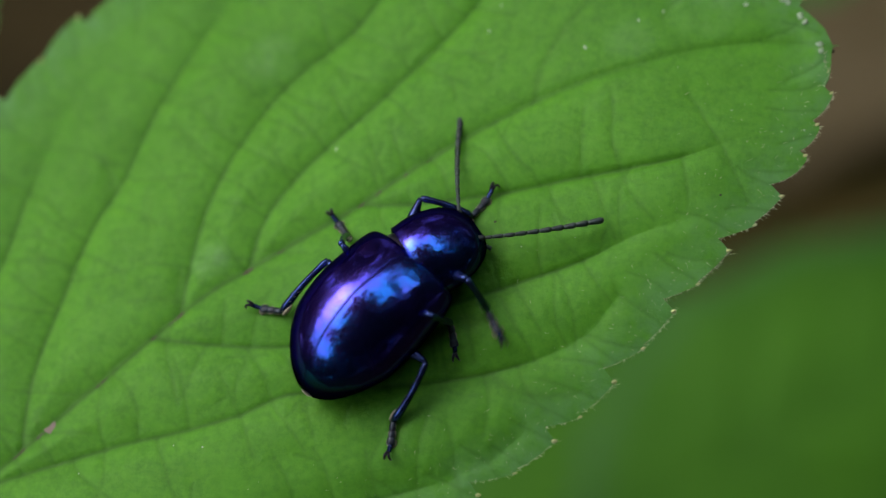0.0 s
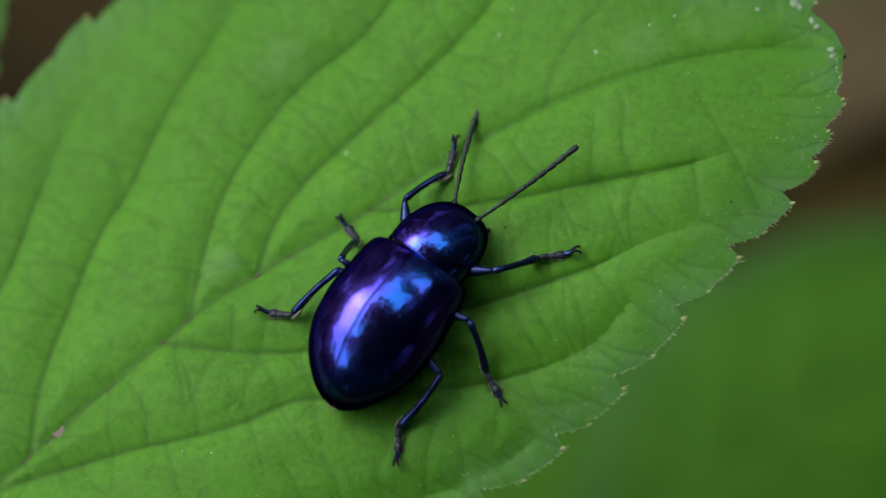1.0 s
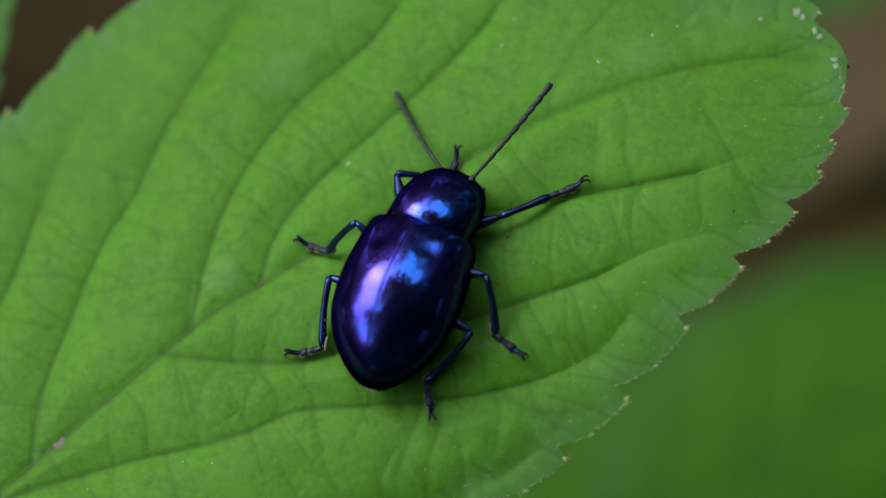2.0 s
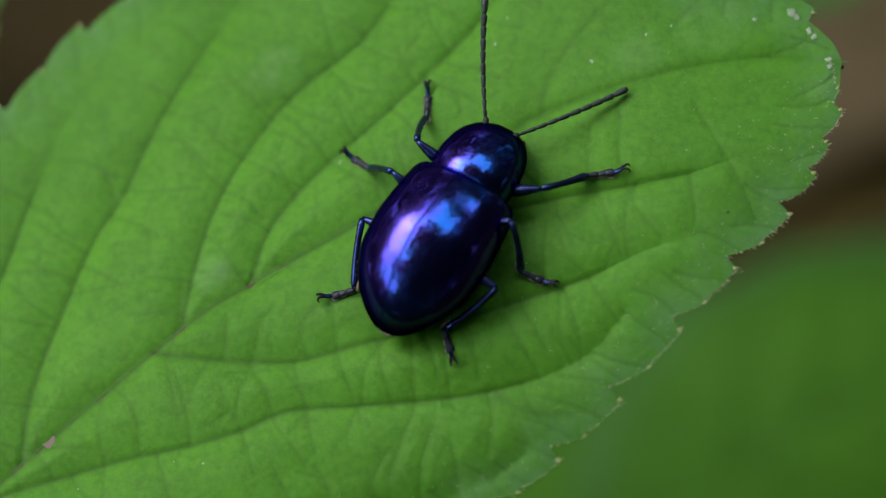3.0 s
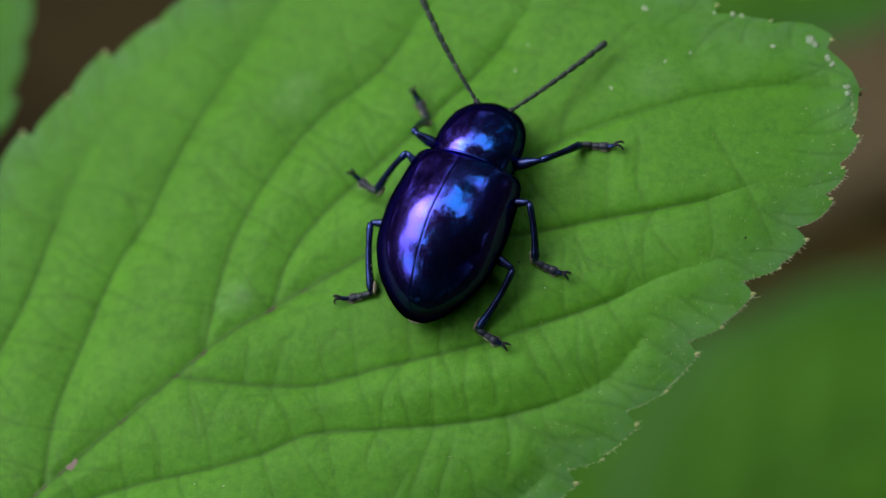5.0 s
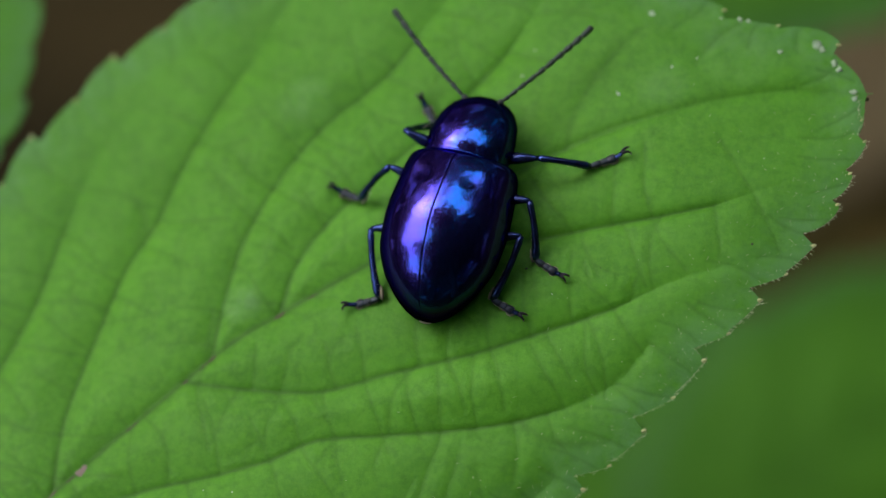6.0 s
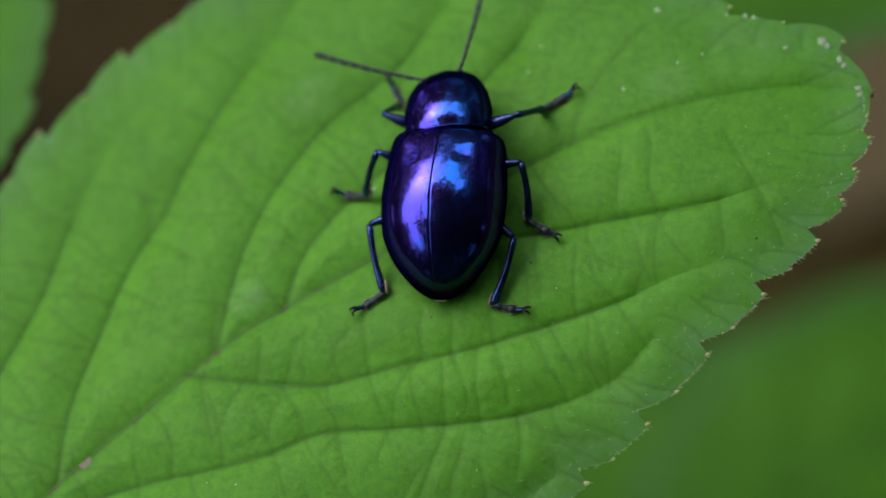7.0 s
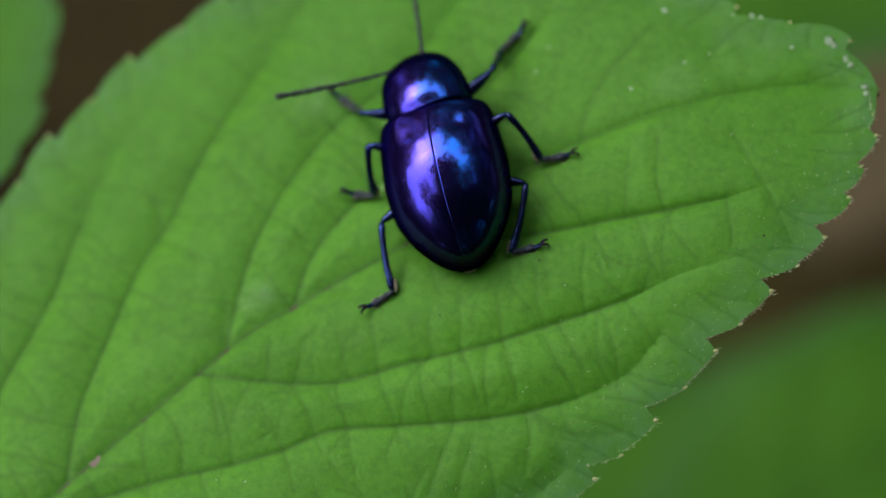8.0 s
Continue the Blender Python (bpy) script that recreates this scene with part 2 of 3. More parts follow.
def toothed(edge, inward, teeth):
    """Push an outline out into forward-pointing teeth. teeth: (place along the edge from the tip, height)."""
    pts, length = by_length(edge, len(inward))
    s = np.linspace(0, length, len(pts))
    d = np.gradient(pts, axis=0)
    d /= np.linalg.norm(d, axis=1, keepdims=True) + 1e-12
    out = np.stack([-d[:, 1], d[:, 0]], 1)
    out *= np.sign(((pts - inward) * out).sum(1) + 1e-9)[:, None]
    lift = np.zeros(len(pts))
    ahead = np.zeros(len(pts))
    large = [q for q in teeth if q[1] >= 0.5]
    for k, (at, high) in enumerate(large):
        back = large[k + 1][0] if k + 1 < len(large) else at + 2.5
        front = at - 0.34
        rise = np.clip((back - s) / (back - at), 0, 1)
        here = np.where((s >= at) & (s <= back), high * np.sin(1.571 * rise) ** 0.62 * (1 - 0.12 * rise ** 3), 0)
        drop = np.where((s < at) & (s > front), 0.88 * high * (np.clip(s - front, 0, None) / (at - front)) ** 1.3, 0)
        lift = np.maximum(lift, np.maximum(here, drop))
        ahead = np.maximum(ahead, 0.24 * np.maximum(here * rise, drop))
    for at, high in teeth:
        if high < 0.5:
            bump = np.where(s >= at, np.exp(-((s - at) / 0.75) ** 2), np.exp(-((s - at) / 0.13) ** 2))
            lift = lift + 0.17 * bump
            ahead = ahead + 0.10 * bump
    push = out * (lift - 0.44 * np.mean([h for _, h in large]))[:, None] - d * ahead[:, None]
    return pts + push, s, d, out, push


def build_leaf(name, mid, low, upp, low_teeth, upp_teeth, veins, level, material, along, across, thick, relief=1.0, twigs=True, seed=3, faint=()):
    """A serrate leaf: blade, midrib, side veins, tooth tips. Outlines run from the tip to the stalk, mid from the stalk to the tip."""
    rng = np.random.default_rng(seed)
    thing = new(name)
    rib, _ = by_length(curve_through(mid, 24), along)
    rib = rib[::-1]
    edges = [toothed(curve_through(e, 24), rib, teeth) for e, teeth in ((low, low_teeth), (upp, upp_teeth))]
    vein_lines = [by_length(curve_through(v, 12), 40)[0] for v in veins]
    fine = []
    if twigs:
        for line in vein_lines:
            span = np.linalg.norm(np.diff(line, axis=0), axis=1).sum()
            for at in np.arange(1.2, 0.93 * span, 2.3):
                for sign in (-1, 1):
                    i = int(min(max(at + rng.uniform(-0.5, 0.5), 0.5) / span * 39, 37))
                    if rng.uniform() < 0.12:
                        continue
                    d = line[i + 1] - line[i]
                    d /= np.linalg.norm(d)
                    way = d * rng.uniform(-0.1, 0.25) + sign * np.array([-d[1], d[0]])
                    p, twig, turn = line[i], [line[i]], rng.uniform(-0.05, 0.05)
                    for _ in range(int(rng.integers(6, 11))):
                        way = way / np.linalg.norm(way) + rng.normal(0, 0.09, 2) + turn * np.array([-way[1], way[0]])
                        p = p + 0.42 * way / np.linalg.norm(way)
                        twig.append(p)
                    fine.append(np.array(twig))
                    if rng.uniform() < 0.3:
                        q, fork = twig[-3], [twig[-3]]
                        bent = way + rng.choice((-0.9, 0.9)) * np.array([-way[1], way[0]])
                        for _ in range(4):
                            q = q + 0.36 * bent / np.linalg.norm(bent) + rng.normal(0, 0.05, 2)
                            fork.append(q)
                        fine.append(np.array(fork))
        for pts, s, d, out, _ in edges:
            for i in range(6, len(s) - 6, 14):
                if s[i] < 66:
                    p = pts[i] + rng.normal(0, 0.2, 2)
                    q = p - out[i] * rng.uniform(1.6, 3.0) + d[i] * rng.uniform(0.3, 1.6)
                    bow = rng.normal(0, 0.25, 2)
                    fine.append(np.array([q, q * 0.66 + p * 0.34 + bow, q * 0.33 + p * 0.67 + bow, p]))
    columns = []
    w = np.linspace(0, 1, across) ** 0.85

    def column(edge, k):
        return rib + (edge[0] - edge[4] - rib) * w[k] + edge[4] * w[k] ** 14

    for k in range(across - 1, 0, -1):
        columns.append(column(edges[0], k))
    columns.append(rib)
    for k in range(1, across):
        columns.append(column(edges[1], k))
    xy = np.concatenate(columns)
    border = [edge[0][k:k + 13:3] for edge in edges for k in range(0, along - 1, 12)]
    rim = away(xy, border, 7.0)
    main = away(xy, vein_lines, 6.0, 1.0)
    weak = away(xy, [by_length(curve_through(v, 12), 40)[0] for v in faint], 3.0, 1.0) if faint else np.full(len(xy), 9.0)
    centre = away(xy, [rib[::6]], 8.0)
    small = away(xy, fine, 1.2) if fine else np.full(len(xy), 9.0)
    both = np.minimum(main, centre)
    fade = np.tile(np.clip(np.linspace(-0.1, 3.4, along), 0.3, 1), len(columns))
    groove = 0.095 * np.exp(-(main / 0.20) ** 2) + 0.035 * np.exp(-(weak / 0.3) ** 2) + 0.12 * fade * np.exp(-(centre / 0.25) ** 2) + 0.026 * np.exp(-(small / 0.13) ** 2)
    both = both + (1 - fade) * 1.2
    flat = np.clip(rim / 1.6, 0, 1)
    flat = flat * flat * (3 - 2 * flat)
    pillow = 0.33 * (1 - np.exp(-(both / 1.15) ** 2)) + 0.045 * (1 - np.exp(-(small / 0.45) ** 2))

    def ripple(p):
        return 0.10 * np.sin(p[:, 0] * 0.5 + 1.3 * np.sin(p[:, 1] * 0.35)) * np.sin(p[:, 1] * 0.45)

    z = level(xy[:, 0], xy[:, 1]) + relief * (flat * (pillow + ripple(xy) - 0.25) + (1 - flat) * 0.16 - groove)
    me = mesh_of("blade", np.c_[xy, z], grid_faces(len(columns), along), material)
    mark = me.attributes.new("vein", "FLOAT", "POINT")
    mark.data.foreach_set("value", np.clip(0.95 * np.exp(-(main / 0.155) ** 2) + 0.45 * np.exp(-(weak / 0.2) ** 2) + fade * np.exp(-(centre / 0.20) ** 2) + 0.45 * np.exp(-(small / 0.11) ** 2), 0, 1))
    me.attributes.new("margin", "FLOAT", "POINT").data.foreach_set("value", 1 - rim / 17.5)
    blade = part("blade", me, thing)
    solid = blade.modifiers.new("thickness", "SOLIDIFY")
    solid.thickness, solid.offset = thick * MM, 1.0 if me.polygons[0].normal.z < 0 else -1.0
    blade.modifiers.new("crisp_rim", "EDGE_SPLIT").split_angle = radians(50)
    steps = np.linspace(0, len(rib) - 1, 90).astype(int)
    pr, radius = rib[steps], np.linspace(0.10, 0.34, 90)
    pz = level(pr[:, 0], pr[:, 1]) + relief * (ripple(pr) - 0.32) - radius
    part("midrib", mesh_of("midrib", *tube(np.c_[pr, pz], radius, 8), RIB), thing, "slender dull green midrib")
    for line in vein_lines:
        q, radius = line[:-12], np.linspace(0.15, 0.06, len(line) - 12)
        qz = level(q[:, 0], q[:, 1]) + relief * (ripple(q) - 0.375) - radius
        part("side_vein", mesh_of("side_vein", *tube(np.c_[q, qz], radius, 6), VEIN), thing)

    def surface(x, y):
        """Height of the blade at the vertex nearest to a place."""
        return float(z[np.argmin((xy[:, 0] - x) ** 2 + (xy[:, 1] - y) ** 2)])

    return thing, edges, surface


MIDRIB = [(-44.22, -33.16), (-32.81, -22.3), (-22.23, -11.56), (-13.63, -3.26), (-9.86, -0.54), (-5.52, 2.21), (-1.43, 5.07), (4.58, 8.69), (9.82, 10.71), (12.78, 11.65), (16.69, 12.49), (20.25, 12.43)]
LOWER = [(20.25, 12.43), (20.42, 10.44), (19.74, 8.3), (18.69, 5.69), (16.84, 3.43), (14.21, 0.34), (11.55, -2.85), (8.65, -6.44), (5.61, -9.51), (1.55, -12.7), (-4.91, -16.78), (-13.86, -22.27), (-25.03, -28.96), (-35.43, -33.69), (-44.22, -33.16)]
UPPER = [(20.25, 12.43), (19.64, 13.89), (17.26, 15.62), (13.3, 16.37), (10.76, 17.3), (3.47, 21.28), (-6.09, 23.23), (-13.26, 20.33), (-16.81, 18.15), (-19.25, 16.55), (-21.56, 14.6), (-23.9, 12.01), (-25.63, 9.8), (-27.5, 6.74), (-32.7, -2.29), (-40.18, -16.17), (-44.66, -27.93), (-44.22, -33.16)]
VEINS = [
    [(-33.83, -23.37), (-33.41, -16.05), (-32.08, -7.61), (-30, -1.25), (-28.27, 2.99)],
    [(-27.81, -16.67), (-27.28, -10.74), (-26.43, -5.77), (-25.26, -2.76), (-24.15, 0.65), (-23.37, 4.1), (-21.79, 9.24)],
    [(-21.79, -11.09), (-21.67, -6.76), (-20.47, -1.77), (-19.37, 1.95), (-18.1, 4.5), (-16.95, 7.96), (-15.19, 11.99), (-13.08, 15.87), (-11.47, 18.95)],
    [(-13.83, -3.41), (-13.52, -0.02), (-13.03, 2.65), (-11.65, 6.36), (-9.32, 10.05), (-5.96, 13.17), (-4.54, 15.2), (-2.02, 19.57)],
    [(-10.36, -0.85), (-9.6, 2.23), (-7.59, 5.27), (-3.62, 9.24), (-0.77, 12.36), (1.19, 15.02), (3.21, 18.87)],
]
FAINT = [
    [(4.53, 8.64), (4.93, 10.72), (6.12, 13.09), (7.65, 15.18), (9.52, 16.83)],
    [(2.95, -6.3), (4.86, -7.29), (7.31, -7.18), (8.46, -6.63)],
]
VEINS += [
    [(-33.83, -23.37), (-24.24, -20.95), (-11.95, -16.16), (-2.98, -13.18), (2.42, -11.34), (4.92, -9.3)],
    [(-15.19, -4.75), (-12.92, -5.03), (-9.76, -5.21), (-7.29, -5.05), (-4.29, -4.15), (0.18, -2.95), (3.43, -1.76), (7.52, -0.23), (10.42, 1.25), (13.33, 2.21)],
    [(-24.29, -13.4), (-19.07, -11.6), (-16.03, -10.61), (-12.99, -9.91), (-9.99, -8.99), (-7.64, -7.84), (-4.02, -7.41), (0.44, -6.85), (3.36, -6.15), (6.26, -5.08), (8.25, -3.78), (9.65, -2.08)],
    [(-4.54, 2.86), (-0.92, 2.91), (3.06, 3.45), (6.64, 4.28), (10.23, 4.98), (13.15, 5.73), (16.19, 6.98)],
]
LOWER_TEETH = [(1.58, 0.45), (2.95, 0.75), (4.95, 0.85), (6.80, 0.95), (9.31, 1.35), (11.43, 0.45), (13.36, 1.35), (15.76, 0.45), (17.67, 1.35), (20.12, 0.45), (22.45, 1.35), (24.95, 0.45), (26.76, 1.35), (29.32, 0.45)]
LOWER_TEETH += [(31.6 + 2.4 * k, 1.3 if k % 2 == 0 else 0.45) for k in range(20)]
UPPER_TEETH = [(3.44 + 3.166 * k, 0.95 if k % 2 == 0 else 0.5) for k in range(29)]


def big_leaf():
    thing, edges, surface = build_leaf("leaf", MIDRIB, LOWER, UPPER, LOWER_TEETH, UPPER_TEETH, VEINS, leaf_level, LEAF, 720, 140, 0.035, faint=FAINT)
    tagged(thing, "fresh green serrate leaf with sunken veins and pale tooth tips", "leaf")
    for (pts, s, d, out, _), teeth in zip(edges, (LOWER_TEETH, UPPER_TEETH)):
        for at, high in teeth:
            if at > 66:
                continue
            i = int(np.argmin(abs(s - at)))
            p = pts[i] - out[i] * 0.02
            z = leaf_level(*p) + 0.12
            way = out[i] * 0.55 - d[i] * 0.85
            line = [(*(p - way * 0.24), z - 0.01), (*(p - way * 0.08), z + 0.02), (*(p + way * 0.06), z + 0.03), (*(p + way * 0.15), z + 0.02)]
            big = 0.40 + 0.30 * high
            part("tooth_tip", mesh_of("tooth_tip", *tube(line, [0.06 * big, 0.15 * big, 0.11 * big, 0.02 * big], 8), TOOTH), thing, "pale yellow pointed tooth tip")
    rng = np.random.default_rng(8)
    hairs = []
    for (pts, s, d, out, _), most in ((edges[0], 60),):
        for i in range(1, len(s) - 1):
            run = pts[i + 1] - pts[i - 1]
            if s[i] > most or run @ d[i] < 0.4 * np.linalg.norm(run):
                continue
            side = np.array([-run[1], run[0]]) / np.linalg.norm(run)
            side *= np.sign(side @ out[i])
            for _ in range(3):
                p = pts[i] + run * rng.uniform(-0.5, 0.5) - side * 0.04
                z = leaf_level(*p) + 0.15
                way = side + rng.normal(0, 0.30, 2) - 0.35 * d[i]
                n = rng.uniform(0.04, 0.26)
                hairs.append(tube([(*p, z), (*(p + way * n * 0.6), z + 0.03), (*(p + way * n), z + rng.uniform(0.0, 0.10))], [0.009, 0.007, 0.003], 3))
    tagged(part("edge_hairs", mesh_of("edge_hairs", *joined(hairs), HAIR), thing, "fine pale hairs along the leaf edge"), kind="stuff")
    down = []
    pts, s, d, out, _ = edges[0]
    for _ in range(420):
        i = int(rng.integers(8, np.searchsorted(s, 44)))
        p = pts[i] - out[i] * (0.15 + rng.exponential(1.7))
        z = surface(*p)
        a, n = rng.normal(0, 1.2), rng.uniform(0.10, 0.30)
        way = n * (out[i] * math.cos(a) + d[i] * math.sin(a))
        down.append(tube([(*p, z), (*(p + way * 0.6), z + 0.05), (*(p + way), z + 0.07)], [0.008, 0.006, 0.002], 3))
    tagged(part("surface_hairs", mesh_of("surface_hairs", *joined(down), HAIR), thing, "scattered fine pale hairs on the blade"), kind="stuff")
    v, f = blob((0, 0, 0), (0.40, 0.40, 0.04), 8, 14)
    v = [(x * (1 + 0.3 * math.sin(9 * y + 2)), y * (1 + 0.3 * math.cos(11 * x)), z) for x, y, z in v]
    ob = part("scar", mesh_of("scar", v, f, PINK), thing, "small pinkish scar beside the midrib")
    p = (-20.2, -9.9)
    ob.location = (p[0] * MM, p[1] * MM, (surface(*p) + 0.015) * MM)
    stalk = [(MIDRIB[0][0], MIDRIB[0][1], leaf_level(*MIDRIB[0]) - 0.5), (-50, -34.5, -5), (-57, -40, -14), (-62, -46, -40), (-64, -50, -90), (-65, -52, -151)]
    c = curve_through(stalk, 10)
    part("stalk", mesh_of("stalk", *tube(c, np.linspace(0.55, 1.8, len(c)), 10), STALK), thing, "green stalk rising from the soil")
    return surface


def simple_leaf(name, length, width, where, droop, material, label, seed, teeth=3.0, along=150, across=24):
    """A whole serrate leaf of plain shape with its stalk; it lies along +x from the origin."""
    n = 9
    xs = np.linspace(length, 0, n)
    shape = [0.02, 0.42, 0.72, 0.93, 1.0, 0.93, 0.72, 0.40, 0.0]
    low = [(x, -0.5 * width * k) for x, k in zip(xs, shape)]
    upp = [(x, 0.5 * width * k) for x, k in zip(xs, shape)]
    mid = [(0, 0), (length * 0.3, 0.4), (length * 0.65, 0.3), (length, 0)]
    tl = [(2.0 + teeth * k, 0.26 * teeth if k % 2 else 0.18 * teeth) for k in range(int(1.15 * length / teeth) - 2)]
    veins = []
    for k in range(1, 6):
        x = length * (0.06 + 0.14 * k)
        for sign in (-1, 1):
            veins.append([(x, 0.3), (x + 0.10 * length, sign * 0.17 * width), (x + 0.17 * length, sign * 0.34 * width)])

    def level(x, y):
        return droop * ((x / length) ** 2) - 0.012 * y * y * (30.0 / width)

    thing, _, _ = build_leaf(name, mid, low, upp, tl, tl, veins, level, material, along, across, 0.25, 1.0, False, seed)
    thing.matrix_world = where
    tagged(thing, label, "leaf")
    feet = where.inverted() @ Vector((where.translation.x - 0.012, where.translation.y + 0.006, -0.151))
    c = curve_through([(0.3, 0, -0.3), (-4, 0, -2.5), tuple(feet * 500 + Vector((-6, 0, 0))), tuple(feet * 1000)], 10)
    part("stalk", mesh_of("stalk", *tube(c, np.linspace(0.5, 1.3, len(c)), 8), STALK), thing, "thin green stalk down to the soil")
    return thing


# ---- ground and surroundings, with trees added out of view ----
def ground():
    rings = [0.0] + [10 * 1.16 ** k for k in range(74)]
    verts, cols = [], 96
    for r in rings:
        for k in range(cols):
            a = 2 * math.pi * k / cols
            x, y = r * math.cos(a) + 10, r * math.sin(a) + 40
            bump = 0 if r > 3000 else 3.0 * noise.noise((x * 0.06, y * 0.06, 0)) + 5.0 * noise.noise((x * 0.02, y * 0.02, 3))
            verts.append((x, y, -152 + bump))
    ob = new("ground", mesh_of("ground", verts, grid_faces(len(rings), cols, True), SOIL))
    tagged(ob, "dark brown bare soil under the plants", "ground", kind="structure")


def dry_leaf(where, material, label, length, width):
    verts, n, m = [], 26, 13
    for i in range(n):
        u = i / (n - 1)
        w = width * 0.5 * math.sin(math.pi * min(1, u * 0.96 + 0.02)) ** 0.8 * (1 + 0.06 * math.sin(u * 40))
        for j in range(m):
            v = j / (m - 1) * 2 - 1
            verts.append((u * length, v * w, 0.09 * width * v * v + 1.5 * math.sin(u * 7 + v * 2) - 0.8 * math.exp(-(v / 0.12) ** 2)))
    thing = new("dry_leaf")
    blade = part("blade", mesh_of("blade", verts, grid_faces(n, m), material), thing)
    solid = blade.modifiers.new("thickness", "SOLIDIFY")
    solid.thickness = 0.3 * MM
    line = [(x, 0, 1.5 * math.sin(x / length * 7) - 0.9) for x in np.linspace(-0.14 * length, length * 0.97, 24)]
    part("midrib", mesh_of("midrib", *tube(line, np.linspace(1.0, 0.25, 24), 6), material), thing)
    thing.matrix_world = where
    tagged(thing, label, "dry leaf")


def tree(name, x, y, height, low, reach, leaves, size, seed, label, loose=0.17):
    """An unseen tree or shrub (metres), added to block sky: tapered trunk, limbs, and a crown of small leaves from the
    height low upwards.
    """
    rng = np.random.default_rng(seed)
    thing = new(name)
    thing.location = (x, y, -0.16)
    k = 1000
    trunk = curve_through([(0, 0, 0), (0.03 * k, 0.02 * k, 0.35 * height * k), (-0.02 * k, 0.05 * k, 0.7 * height * k), (0.02 * k, 0, 0.95 * height * k)], 8)
    thick = 0.035 * height * k
    part("trunk", mesh_of("trunk", *tube(trunk, np.linspace(thick, 0.3 * thick, len(trunk)), 12), BARK), thing, "rough brown trunk")
    ends = []
    for i in range(18):
        a, z = 2.4 * i + rng.uniform(-0.4, 0.4), low + (height - low) * (i + 0.5) / 18
        r = reach * rng.uniform(0.6, 1.0)
        end = np.array([r * math.cos(a), r * math.sin(a), z + rng.uniform(0.0, 0.2)])
        c = curve_through([(0, 0, z * k * 0.9), tuple(end * k * (0.5, 0.5, 1) + (0, 0, -50)), tuple(end * k)], 6)
        part("limb", mesh_of("limb", *tube(c, np.linspace(0.3 * thick, 0.08 * thick, len(c)), 6), BARK), thing)
        ends += [end, end * (0.72, 0.72, 1), end * (0.45, 0.45, 1.02), end * (0.2, 0.2, 1.04)]
    ends = np.array(ends)
    spread = loose * reach + 0.05
    e = ends[rng.integers(0, len(ends), leaves)] + rng.normal(0, spread, (leaves, 3))
    e[:, 2] = np.maximum(e[:, 2], min(low, 0.1))
    a, b = rng.normal(0, 1, (leaves, 3)), rng.normal(0, 1, (leaves, 3))
    a /= np.linalg.norm(a, axis=1, keepdims=True)
    b -= a * (a * b).sum(1, keepdims=True)
    b /= np.linalg.norm(b, axis=1, keepdims=True)
    s = size * rng.uniform(0.7, 1.2, (leaves, 1))
    n = np.cross(a, b) * s * 0.08
    quads = np.stack([e, e + s * 0.5 * a + s * 0.32 * b + n, e + s * a, e + s * 0.5 * a - s * 0.32 * b + n], 1).reshape(-1, 3) * k
    faces = [q for m in range(0, 4 * leaves, 4) for q in ((m, m + 1, m + 2), (m, m + 2, m + 3))]
    tagged(part("crown", mesh_of("crown", quads, faces, CROWN, False), thing, "crown of small dark green leaves"), kind="stuff")
    tagged(thing, label, name)


ground()
leaf_surface = big_leaf()
simple_leaf("leaf", 56, 34, pose(-0.0544, -0.0100, -0.0020, 0, 2, 74), -2.0, LEAF,
            "fresh green toothed leaf beside the beetle's leaf", 5, 3.2, 260, 50)
for px, py, pz, rx, ry, rz, length, width, deep in (
        (-0.0108, 0.0064, -0.08, 6, 4, 36, 50, 27, -4),
        (-0.0169, 0.0039, -0.092, -4, 4, 10, 56, 36, -6),
        (0.0206, 0.0018, -0.086, -5, 5, 98, 40, 28, -5),
        (-0.0088, -0.0025, -0.104, 4, 3, 30, 54, 34, -6),
        (-0.027, 0.0115, -0.095, 2, 3, 19, 56, 35, -5),
        (-0.022, 0.0545, -0.06, 0, 3, 0, 46, 20, -3)):
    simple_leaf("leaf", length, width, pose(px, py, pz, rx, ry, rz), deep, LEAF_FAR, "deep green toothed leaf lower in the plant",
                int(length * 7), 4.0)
dry_leaf(pose(-0.0105, 0.0649, -0.1430, 4, -3, 66), DRY, "dry beige leaf lying on the soil", 70, 44)
dry_leaf(pose(-0.0243, 0.0487, -0.1430, 3, 2, 30), BROWN, "dry olive-brown leaf lying on the soil", 60, 34)
# Unseen tree crowns, added to stand for the dark reflection around the camera.
tree("tree", 0.30, -0.62, 1.62, 0.70, 1.02, 17000, 0.11, 11, "added unseen tree whose dense dark crown blocks reflected sky", 0.06)
tree("tree", 1.22, -0.58, 1.95, 0.25, 0.72, 9000, 0.11, 12, "added unseen tree whose dense dark crown blocks reflected sky", 0.06)
# Ring of unseen shrubs, added; their heights shape the sky mirrored in the shell.
rng = np.random.default_rng(77)
for k in range(17):
    a = 2 * math.pi * (k + rng.uniform(-0.2, 0.2)) / 17
    south, north, east = max(0.0, math.cos(a + 1.05)) ** 2, max(0.0, math.cos(a - 1.5)), max(0.0, math.cos(a - 0.1))
    high = (1.02 + 0.98 * north + 0.9 * south + 0.35 * east) * rng.uniform(0.9, 1.1)
    tree("shrub", 2.35 * math.cos(a), 2.35 * math.sin(a), high, 0.12, 0.75, 3600, 0.11, 20 + k, "added unseen dark green shrub bounding the reflected sky", 0.10)

